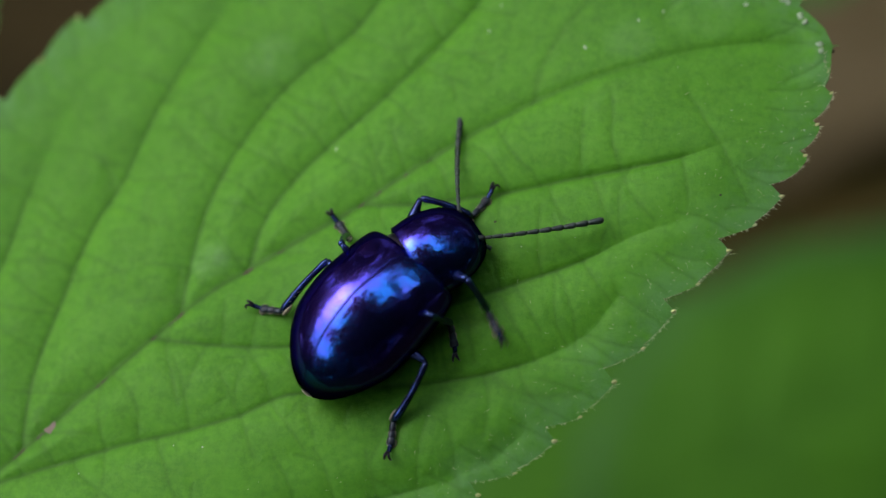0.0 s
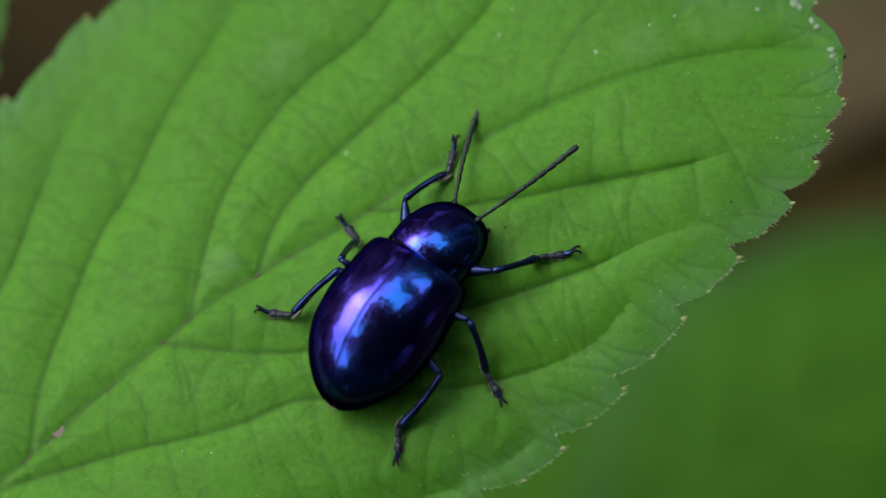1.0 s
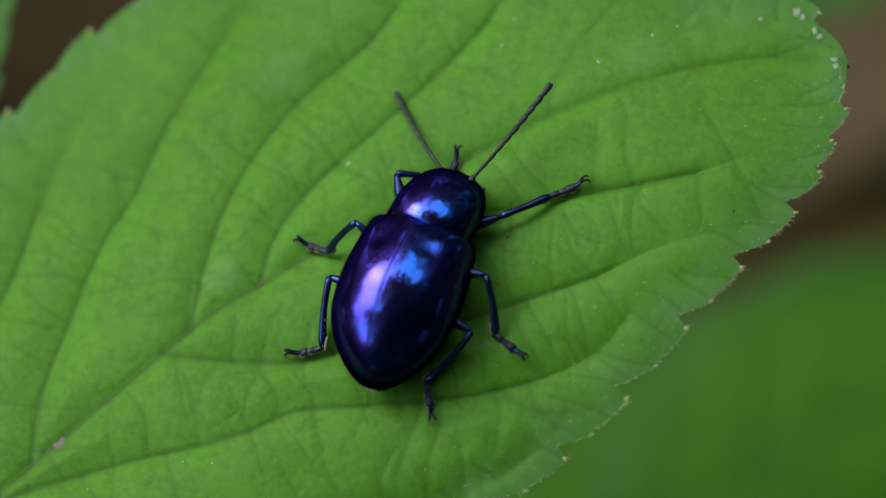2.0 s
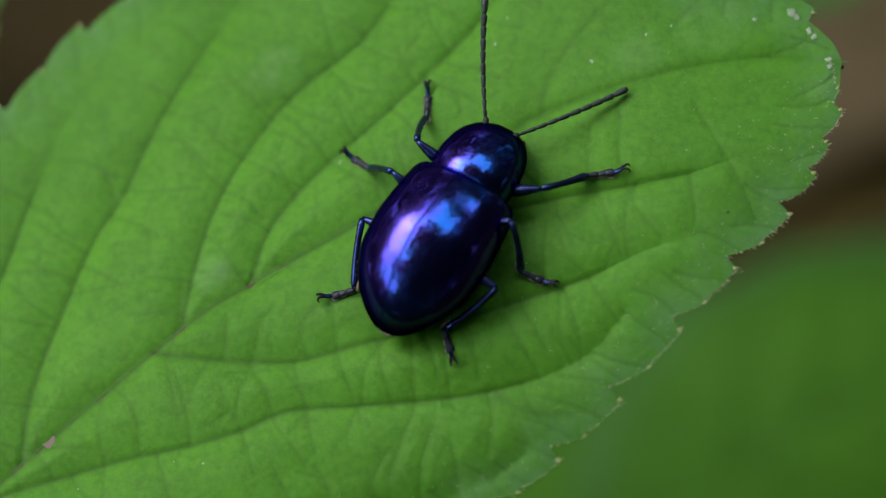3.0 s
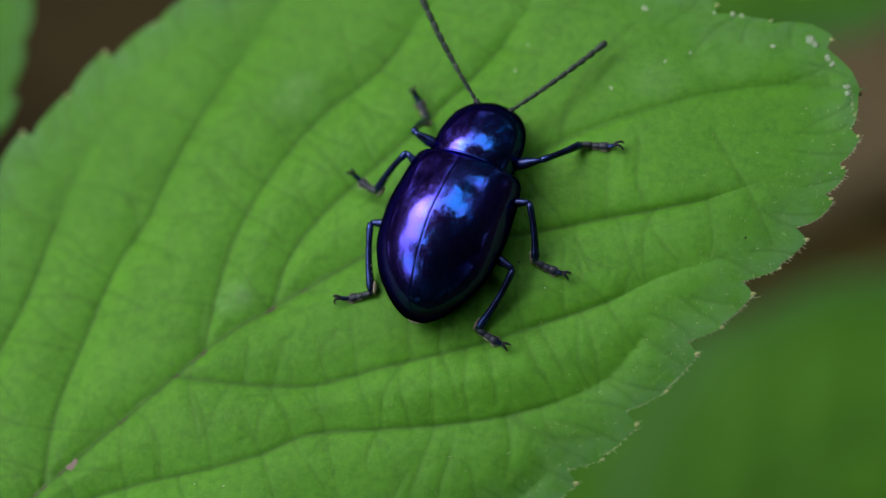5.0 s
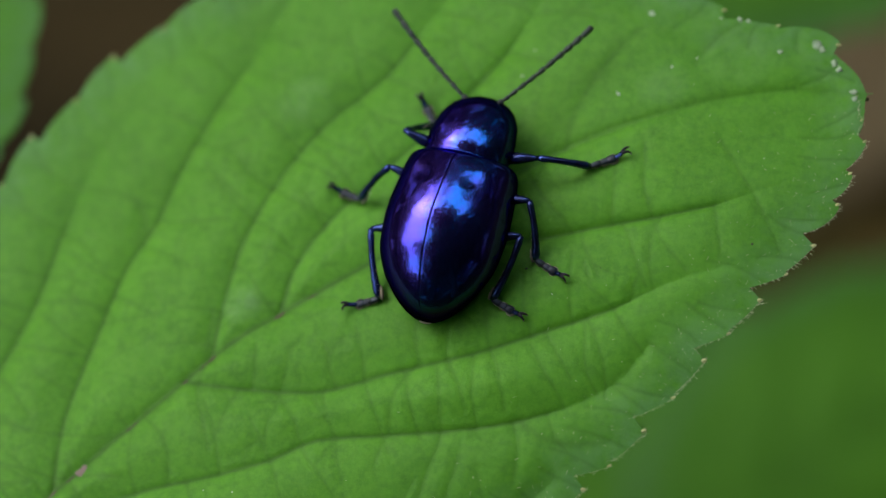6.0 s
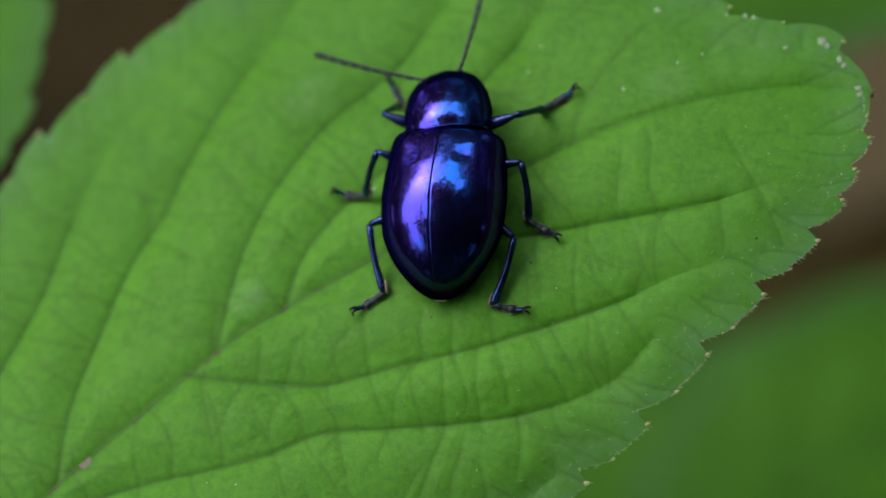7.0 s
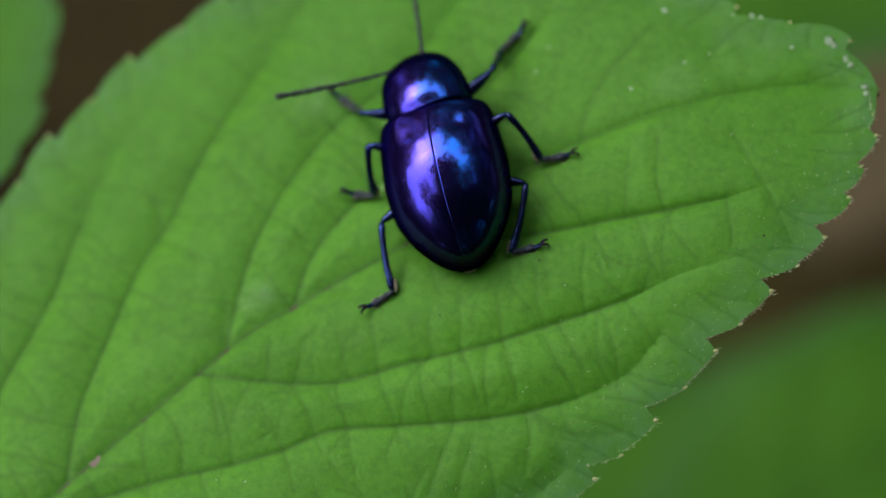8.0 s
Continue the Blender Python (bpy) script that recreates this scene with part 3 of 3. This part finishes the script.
# ---- specks on the leaf ----
def speck(x, y, size, material, label, seed):
    rng = np.random.default_rng(seed)
    v, f = blob((0, 0, 0), (size, size * rng.uniform(0.55, 1.0), size * 0.30), 6, 11)
    v = [np.array(p) * (1 + rng.uniform(-0.3, 0.3)) for p in v]
    ob = new("speck", mesh_of("speck", v, f, material))
    ob.matrix_world = pose(x * MM, y * MM, (leaf_surface(x, y) + 0.02) * MM, 0, 0, rng.uniform(0, 360))
    tagged(ob, label, "speck", "specks on the leaf")


for k, (x, y, size) in enumerate((
        (8.62, 16.58, 0.2), (7.2, 11.77, 0.13), (1.88, 12.84, 0.11), (2.43, 14.39, 0.09), (17.45, 15.1, 0.29), (17.75, 14.85, 0.22), (18.45, 14.1, 0.23), (18.7, 13.75, 0.22), (19.5, 12.5, 0.24), (19.62, 12.1, 0.18), (15.59, 14.56, 0.14), (9.99, 13.36, 0.12), (11.26, 13.96, 0.1), (13.35, 16.37, 0.16), (13.81, 16.31, 0.14), (12.37, 16.42, 0.1), (18.95, 7.44, 0.09), (17.79, 7.26, 0.06), (15.15, 8.29, 0.08), (4.49, 0.39, 0.06), (4.8, 0.18, 0.05), (-11.77, -10.88, 0.08), (-13.39, -10.78, 0.06), (9.95, -1.07, 0.06), (7.31, 0.99, 0.05), (13.03, -0.78, 0.06), (-6.08, 6.18, 0.15), (-18.45, -12.38, 0.1))):
    speck(x, y, size, WHITE, "tiny chalky white speck on the leaf", k)
for k, (x, y, size) in enumerate(((-2.07, -1.42, 0.09), (3.02, 1.75, 0.08), (14.81, 3.5, 0.08), (6.95, 1.92, 0.06))):
    speck(x, y, size, GRIT, "tiny dark grain on the leaf", 40 + k)


# ---- the beetle ----
def profile(table, s):
    return glide(table, s)[0]


def dome(length_of, width, top, rim, side, rows, cols, start=0.0, over=1.75, swell=None):
    """One half (side -1 or 1) or the whole (side 0) of a domed shell; tables run along s from 0 to 1."""
    verts = []
    for i in range(rows):
        s = i / (rows - 1)
        w, t, b, y = profile(width, s), profile(top, s), profile(rim, s), length_of(s)
        for j in range(cols):
            f = (j / (cols - 1)) ** (1.7 if side else 1.0)
            a = (start + f * (over - start)) if side else (-over + 2 * over * f)
            sx, cz = math.sin(abs(a)), math.cos(a)
            x = (side or math.copysign(1, a)) * w * (sx if abs(a) < 1.45 else sx * (1 - 0.35 * (abs(a) - 1.45)))
            z = b + (t - b) * (max(cz, 0) ** 0.92 if cz > 0 else cz * 0.6)
            if swell:
                z += swell(abs(x), y, abs(a))
            verts.append((x, y, z))
    return verts, grid_faces(rows, cols)


WING_W = [(0, 2.51), (0.04, 2.86), (0.1, 3.12), (0.2, 3.31), (0.4, 3.45), (0.6, 3.30), (0.76, 2.74), (0.88, 1.92), (0.95, 1.18), (0.985, 0.58), (1, 0.13)]
WING_Y = [(0, 2.6), (0.3, -0.06), (0.6, -2.72), (0.8, -4.50), (0.9, -5.40), (0.96, -5.92), (1, -6.20)]
WING_T = [(0, 3.42), (0.06, 3.72), (0.16, 4.16), (0.28, 4.58), (0.42, 4.74), (0.62, 4.44), (0.78, 3.76), (0.88, 3.02), (0.95, 2.16), (0.985, 1.42), (1, 0.85)]
WING_B = [(0, 1.70), (0.2, 1.35), (0.75, 1.25), (1, 0.80)]
NECK_W = [(0, 2.32), (0.2, 2.38), (0.45, 2.20), (0.65, 1.82), (0.82, 1.36), (0.94, 0.98), (1, 0.78)]
NECK_T = [(0, 3.70), (0.10, 3.78), (0.22, 3.70), (0.40, 3.38), (0.60, 2.90), (0.80, 2.34), (1, 1.85)]
NECK_B = [(0, 1.55), (0.5, 1.45), (1, 1.30)]


def wing_case(beetle, side):
    def swell(x, y, a):
        z = 0.11 * math.exp(-((x - 2.0) / 0.42) ** 2 - ((y - 1.55) / 0.55) ** 2)
        z -= 0.07 * math.exp(-((x - 1.35) / 0.45) ** 2 - ((y - 0.75) / 0.40) ** 2)
        z -= 0.035 * math.exp(-(x / 0.025) ** 2)
        return z

    v, f = dome(lambda s: profile(WING_Y, s), WING_W, WING_T, WING_B, side, 64, 44, 0.002, 1.9, swell)
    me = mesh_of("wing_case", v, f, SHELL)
    ob = part("wing_case", me, beetle, "domed metallic blue-violet wing case with fine pits")
    solid = ob.modifiers.new("thickness", "SOLIDIFY")
    solid.thickness, solid.offset = 0.10 * MM, 1.0 if me.polygons[64 * 20].normal.z < 0 else -1.0


def pronotum(beetle):
    """Built round its hinge at the back, so that it can turn there."""
    v, f = dome(lambda s: 3.85 * math.sin(s * 1.42) / math.sin(1.42), NECK_W, NECK_T, NECK_B, 0, 40, 61, 0, 1.9)
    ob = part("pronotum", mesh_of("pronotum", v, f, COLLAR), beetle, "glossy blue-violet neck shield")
    solid = ob.modifiers.new("thickness", "SOLIDIFY")
    solid.thickness, solid.offset = 0.10 * MM, 0.0
    line = []
    for k in range(41):
        a = -1.6 + 3.2 * k / 40
        line.append((2.33 * math.sin(a), 0.03, 1.55 + (3.74 - 1.55) * max(math.cos(a), 0) ** 0.92 + 0.01))
    part("rim", mesh_of("rim", *tube(line, [0.055] * 41, 6), COLLAR), ob, "raised hind rim")
    v, f = blob((0, 1.3, 1.9), (1.9, 1.6, 1.0), 10, 16)
    part("throat", mesh_of("throat", v, f, BLACK), ob, "black underside")
    return ob


def head(beetle):
    v, f = blob((0, 2.72, 1.62), (1.20, 0.95, 1.02), 14, 20)
    ob = part("head", mesh_of("head", v, f, COLLAR), beetle, "dark metallic blue head bent downwards")
    for side in (-1, 1):
        part("eye", mesh_of("eye", *blob((side * 1.12, 2.72, 1.95), (0.30, 0.40, 0.46), 10, 12), EYE), ob, "black eye")
        palp = curve_through([(side * 0.45, 3.35, 0.72), (side * 0.75, 3.75, 0.75), (side * 1.0, 3.95, 0.60)], 5)
        part("palp", mesh_of("palp", *tube(palp, np.linspace(0.10, 0.13, len(palp)), 6), FEELER), ob)
        jaw = curve_through([(side * 0.45, 3.3, 0.8), (side * 0.38, 3.65, 0.62), (side * 0.08, 3.8, 0.55)], 5)
        part("jaw", mesh_of("jaw", *tube(jaw, np.linspace(0.18, 0.06, len(jaw)), 6), BLACK), ob)
    part("lip", mesh_of("lip", *blob((0, 3.42, 1.05), (0.55, 0.28, 0.25), 8, 12), BLACK), ob)
    return ob


def antenna(beetle, side):
    """Eleven beads along +x, slightly bent."""
    ob, x = None, 0.0
    lengths = [0.69, 0.40, 0.58, 0.62, 0.655, 0.655, 0.655, 0.655, 0.655, 0.655, 0.83]
    for k, n in enumerate(lengths):
        r = 0.100 + 0.008 * k if k else 0.16
        xs = np.linspace(0, n, 6)
        bend = [(x + q, side * 0.012 * (x + q) ** 2, -0.006 * (x + q) ** 2) for q in xs]
        me = mesh_of("antenna", *tube(bend, [r * 0.62, r * 0.84, r * 0.94, r * 1.0, r * 1.06, r * 0.7], 8), FEELER)
        if ob is None:
            ob = part("antenna", me, beetle, "thin black jointed antenna")
        else:
            part("antenna_joint", me, ob)
        x += n * 0.985
    return ob


LEGS = {  # hip in the body's space, lengths of femur, tibia, tarsus (mm)
    "front": ((1.25, 3.2, 1.3), 2.6, 2.9, 2.2),
    "middle": ((1.4, 0.8, 1.25), 2.75, 3.2, 2.0),
    "hind": ((1.45, -1.5, 1.25), 2.75, 3.75, 2.0),
}


def leg(beetle, pair, side):
    _, a, b, c = LEGS[pair]
    u = np.linspace(0, 1, 12)
    femur = part("femur", mesh_of("femur", *tube(np.c_[u * a, 0 * u, 0.10 * np.sin(u * 3.1)],
                 [0.16, 0.22, 0.27, 0.31, 0.33, 0.34, 0.33, 0.31, 0.27, 0.22, 0.18, 0.12], 12), LEG), beetle, "stout blue-black thigh")
    tibia = part("tibia", mesh_of("tibia", *tube(np.c_[u * b, 0 * u, 0.13 * np.sin(u * 3.1)],
                 [0.15, 0.20, 0.185, 0.175, 0.175, 0.18, 0.185, 0.195, 0.21, 0.225, 0.24, 0.15], 10), LEG), beetle, "slender blue-black shin")
    for k in range(10):
        x = b * (0.55 + 0.045 * k)
        way = 1 if k % 2 else -1
        part("bristle", mesh_of("bristle", *tube([(x, way * 0.10, -0.02), (x + 0.14, way * 0.24, -0.05)], [0.018, 0.005], 4), PAD), tibia)
    part("shin_brush", mesh_of("shin_brush", *blob((b * 0.93, 0, -0.17), (0.40, 0.17, 0.12), 6, 10), PAD), tibia, "pale brush of hair at the end of the shin")
    n = c / 4.0
    first = tube([(0, 0, 0.02), (0.25 * n, 0, 0.03), (0.6 * n, 0, 0.02), (0.9 * n, 0, 0.0), (1.02 * n, 0, -0.02)], [0.12, 0.15, 0.175, 0.18, 0.14], 10, 0.8)
    tarsus = part("tarsus", mesh_of("tarsus", *first, FOOT), beetle, "bluish grey jointed foot")
    for k, (x0, ln, r) in enumerate(((0.92 * n, 0.95 * n, 0.18), (1.62 * n, 0.95 * n, 0.24), (2.3 * n, 1.1 * n, 0.13))):
        seg = tube([(x0, 0, -0.02), (x0 + 0.25 * ln, 0, 0.02 + 0.03 * k), (x0 + 0.6 * ln, 0, 0.03 + 0.13 * (k == 2)), (x0 + 0.9 * ln, 0, 0.02 + 0.30 * (k == 2)), (x0 + ln, 0, 0.02 + 0.38 * (k == 2))],
                   [0.15 if k < 2 else 0.09, r * 0.88, r, r * 0.98, r * 0.6], 10, 0.6)
        part("tarsus_joint", mesh_of("tarsus_joint", *seg, FOOT if k < 2 else LEG), tarsus)
    for x0, w, long in ((0.6 * n, 0.20, 0.60), (1.4 * n, 0.24, 0.60), (2.3 * n, 0.32, 0.60)):
        part("pad", mesh_of("pad", *blob((x0, 0, -0.07), (long * n, w, 0.09), 6, 10), PAD), tarsus, "pale brush pad under the foot")
    for way in (-1, 1):
        claw = curve_through([(3.3 * n, way * 0.04, 0.38), (3.62 * n, way * 0.10, 0.54), (3.98 * n, way * 0.16, 0.44), (4.05 * n, way * 0.18, 0.14)], 5)
        part("claw", mesh_of("claw", *tube(claw, np.linspace(0.10, 0.025, len(claw)), 6), BLACK), tarsus, "hooked black claw")
    return femur, tibia, tarsus


def build_beetle():
    beetle = tagged(new("beetle"), "metallic blue-violet leaf beetle walking on the leaf", "beetle")
    for side in (-1, 1):
        wing_case(beetle, side)
    v, f = blob((0, -1.75, 1.45), (2.70, 4.15, 1.05), 14, 24)
    part("abdomen", mesh_of("abdomen", v, f, BLACK), beetle, "black underside")
    v, f = blob((0, 2.55, 2.15), (2.05, 1.15, 1.35), 12, 20)
    part("thorax", mesh_of("thorax", v, f, BLACK), beetle, "black neck under the shield")
    v, f = blob((0, -6.02, 0.72), (0.45, 0.26, 0.13), 8, 12)
    part("tail_tip", mesh_of("tail_tip", v, f, PAD), beetle, "pale hairy tail tip")
    v, f = blob((0, 2.42, 3.47), (0.26, 0.22, 0.09), 8, 12)
    part("scutellum", mesh_of("scutellum", v, f, SHELL), beetle, "small shield between the wing cases")
    for x, y, z, size in ((-0.95, -3.9, 3.30, 0.07), (-1.05, -3.8, 3.32, 0.05), (0.42, -3.4, 3.75, 0.035), (1.0, -1.3, 4.40, 0.04), (0.2, -4.6, 3.1, 0.03)):
        v, f = blob((x, y, z), (size, size * 0.6, size * 0.5), 5, 7)
        part("dust_fleck", mesh_of("dust_fleck", v, f, WHITE), beetle, "pale dust fleck on the wing case")
    made = {"pronotum": pronotum(beetle), "head": head(beetle)}
    for side in (-1, 1):
        made["antenna", side] = antenna(beetle, side)
        for pair in LEGS:
            made[pair, side] = leg(beetle, pair, side)
    return beetle, made


beetle, pieces = build_beetle()


# ---- movement ----
def along(p, way, up):
    """Pose at p (mm) with its x axis along way."""
    x = Vector(way).normalized()
    y = Vector(up).cross(x).normalized()
    z = x.cross(y)
    m = Matrix((x, y, z)).transposed().to_4x4()
    m.translation = Vector(p) * MM
    return m


def foot_at(steps, t):
    """Place and lift of a foot: steps are (landed, x, y, lifted)."""
    for k, (land, x, y, lift) in enumerate(steps):
        if t <= lift or k == len(steps) - 1:
            return x, y, 0.0
        nxt = steps[k + 1]
        if t < nxt[0]:
            u = (t - lift) / (nxt[0] - lift)
            e = u * u * (3 - 2 * u)
            return x + (nxt[1] - x) * e, y + (nxt[2] - y) * e, 0.9 * math.sin(math.pi * u)


def bend_leg(hip, foot, pair, side, home, heading):
    """Poses of femur, tibia and tarsus from the hip to the foot, in the body's space (mm). heading: where the toes point, in radians over the leaf."""
    _, a, b, c = LEGS[pair]
    hip, foot = Vector(hip), Vector(foot)
    out = home.to_3x3().inverted() @ Vector((math.cos(heading), math.sin(heading), 0))
    ankle = foot - out * c * 0.93 + Vector((0, 0, 0.30))
    under = home @ (ankle * MM) / MM
    ankle.z += max(0.0, leaf_surface(under.x, under.y) + 0.30 - under.z)
    reach = ankle - hip
    most = (a + b) * 0.985
    if reach.length > most:
        ankle = hip + reach.normalized() * most
        reach = ankle - hip
    d = reach.length
    least = abs(a - b) + 0.5
    if d < least:
        d = least
        ankle = hip + reach.normalized() * d
        reach = ankle - hip
    q = (a * a - b * b + d * d) / (2 * d)
    h = math.sqrt(max(a * a - q * q, 0))
    axis = reach.normalized()
    bias = Vector((side * {"front": 0.9, "middle": 0.85, "hind": 0.8}[pair], {"front": 0.1, "middle": 0.15, "hind": 0.35}[pair], {"front": 0.5, "middle": 0.25, "hind": 0.2}[pair]))
    up = (bias - axis * bias.dot(axis)).normalized()
    knee = hip + axis * q + up * h
    tip = foot - ankle
    return along(hip, knee - hip, up), along(knee, ankle - knee, up), along(ankle, tip, Vector((0, 0, 1)))


def motions():
    body = [(0, -2.39, -3.29, -38), (0.5, -2.54, -2.95, -25.5), (1, -2.2, -3.17, -29.5), (1.5, -1.92, -2.73, -22), (2, -1.71, -1.13, -15.5), (2.2, -0.98, -0.47, -19),
            (3.3, 0.41, 2.22, -27.3), (3.5, 0.4, 2.56, -25.4), (4, 0.1, 3.48, -24.7), (4.5, -0.07, 4.04, -20.5), (4.7, -0.22, 3.88, -19), (5.8, -0.62, 4.36, -11.4),
            (6, -0.78, 4.49, -11.2), (6.5, -0.98, 4.76, -7.6), (7, -1.48, 5.58, 0), (7.5, -1.71, 5.98, 8.8), (8, -2.28, 6.91, 16.3)]
    turn = [(0.0, -17), (0.5, -21), (1.0, -8), (1.5, 0), (2.0, -11), (2.2, -4), (3.3, 2), (3.5, -1), (4.0, 0), (4.5, -1), (4.7, 0), (5.8, -1), (6.5, 0),
            (7.0, 8), (7.5, 11), (8.0, 9)]
    pitch = [(0, -2), (2, -2), (4.2, -2), (5.8, 1), (6.5, 2.5), (7, 4.5), (8, 5)]
    feelers = {
        -1: [(0, 50, -10), (0.2, 44, 20), (0.5, 29, -10), (1, 30, -10), (1.2, 65, 21), (1.5, 55, 12), (2, 53, -11), (2.2, 41, 14), (3.3, 31, 21), (3.5, 28, 20), (4, 27, -7), (4.5, 37, -10), (4.7, 54, 20), (5.8, 45, 10), (6, 57, 9), (6.5, 63, 6), (7, 81, 3), (7.5, 91, 15), (8, 95, 11)],
        1: [(0, -43, -8), (0.2, -33, -2), (0.5, -29, 3), (1, -25, 2), (1.2, -34, 0), (1.5, -24, 11), (2, -28, 11), (2.2, -49, -5), (3.3, -36, -8), (3.5, -37, -10), (4, -30, -10), (4.5, -28, -10), (4.7, -32, -8), (5.8, -38, -3), (6, -38, -4), (6.5, -59, 28), (7, -11, -10), (7.5, -9, 0), (8, -6, -4)],
    }
    steps = {
        ("front", -1): [(0, 2.85, 3.65, 0.4), (0.7, -0.76, 4.47, 0.72), (0.95, 0.01, 6.69, 2.45), (2.75, -1.57, 10.44, 3.52), (3.68, -3.61, 11.58, 6.12),
                        (6.35, -5.97, 12.63, 7.05), (7.2, -9.57, 11.92, 9)],
        ("front", 1): [(-0.3, 3.6, -5.6, -0.06), (0.25, 6.9, 0.5, 1.02), (1.2, 7.85, 0.48, 1.62), (1.8, 7.24, 5.03, 2.7), (2.95, 9.46, 5.56, 4.3),
                       (4.42, 7.69, 6.72, 4.52), (4.66, 8, 8.22, 6.6), (6.85, 4.66, 11.71, 7.62), (7.72, 2.57, 11.79, 7.82), (8.0, 1.02, 15.75, 9)],
        ("middle", -1): [(0, -5.98, 2.26, 1.2), (1.42, -8.24, 1.51, 2.05), (2.4, -5.83, 6.63, 4.9), (5.2, -8.08, 6.38, 6.55), (6.7, -8.18, 5.78, 9)],
        ("middle", 1): [(0, 1.40, -5.78, 0.35), (0.7, 3.43, -7.64, 1.2), (1.38, 4.3, -4.68, 2.12), (2.3, 5.08, -3.57, 2.75), (2.95, 6.05, -0.7, 3.52),
                        (3.62, 5.66, 0.98, 5.1), (5.3, 5.16, 1.23, 6.12), (6.25, 4.37, 3.19, 7.38), (7.58, 4.5, 7.9, 9)],
        ("hind", -1): [(0, -9.83, -3.1, 1.3), (1.4, -9.62, -2.12, 1.58), (1.72, -8.2, -4.8, 2.55), (2.85, -6.22, -1.8, 3.72), (3.9, -6.52, -0.56, 6.7),
                       (6.85, -6.22, -1.2, 9)],
        ("hind", 1): [(0, -1.93, -11.05, 1.72), (1.98, -0.3, -8.06, 2.6), (2.85, 1.06, -5.1, 3.75), (3.85, 1.63, -4.75, 4.25), (4.38, 2.68, -2.9, 5.55),
                      (5.9, 3.05, -0.9, 7.08), (7.4, 3.3, 2.64, 9)],
    }
    toes = {
        ("front", -1): [(0, 60), (0.6, 95), (1, 83), (2, 82), (3.5, 105), (4, 126), (4.5, 119), (6, 120), (6.5, 132), (7, 122), (7.5, 148), (8, 144)],
        ("front", 1): [(0, -61), (0.35, 20), (1, 13), (1.5, 11), (2, 26), (3.5, 3), (4.2, -1), (4.5, -12), (6, 24), (6.5, 20), (7, 36), (7.5, 27), (8, 51)],
        ("middle", -1): [(0, 128), (1.1, 130), (1.5, 147), (2, 157), (3.5, 140), (4.5, 140), (6, 155), (6.5, 160), (7, 171), (8, 172)],
        ("middle", 1): [(0, -78), (1, -58), (1.5, -33), (2, -35), (3.5, -8), (4, -7), (4.5, -16), (6, -30), (6.5, 1), (7, -29), (8, 13)],
        ("hind", -1): [(0, 168), (1, 171), (1.5, 156), (2, 189), (3.5, 194), (4, 181), (4.5, 189), (6.5, 195), (7, 214), (8, 214)],
        ("hind", 1): [(0, -96), (1, -90), (1.6, -92), (2, -75), (3.5, -66), (4, -50), (4.5, -31), (6, -27), (6.5, -14), (7, -6), (7.5, 15), (8, 17)],
    }
    rows = {}
    for k in range(121):
        t = k / 15
        x, y, yaw = glide(body, t)
        ground_z = float(leaf_level(x, y)) + 0.05
        tilt = glide(pitch, t)[0]
        home = pose(x * MM, y * MM, ground_z * MM, 0, 0, yaw) @ pose(0, -2.5 * MM, 0, tilt) @ pose(0, 2.5 * MM, 0)
        rows.setdefault("beetle", []).append((t, home))
        inv = home.inverted()
        bend = glide(turn, t)[0]
        hinge = pose(0, 2.50 * MM, 0, 0, 0, bend)
        rows.setdefault("pronotum", []).append((t, hinge))
        rows.setdefault("head", []).append((t, hinge))
        for side in (-1, 1):
            az, el = (radians(v) for v in glide(feelers[side], t))
            root = hinge @ (Vector((side * 0.62, 3.28, 2.05)) * MM) / MM
            way = (-math.sin(az) * math.cos(el), math.cos(az) * math.cos(el), math.sin(el))
            rows.setdefault(("antenna", side), []).append((t, along(root, way, (0, 0, 1))))
            for pair in LEGS:
                fx, fy, lift = foot_at(steps[pair, side], t)
                foot = inv @ Vector((fx * MM, fy * MM, (leaf_surface(fx, fy) + 0.04 + lift) * MM)) / MM
                hip = LEGS[pair][0]
                poses = bend_leg((side * hip[0], hip[1], hip[2]), foot, pair, side, home, radians(glide(toes[pair, side], t)[0]))
                for n in range(3):
                    rows.setdefault((pair, side, n), []).append((t, poses[n]))
    walk(beetle, rows["beetle"])
    walk(pieces["pronotum"], rows["pronotum"])
    walk(pieces["head"], rows["head"])
    for side in (-1, 1):
        walk(pieces["antenna", side], rows["antenna", side])
        for pair in LEGS:
            for n in range(3):
                walk(pieces[pair, side][n], rows[pair, side, n])


motions()
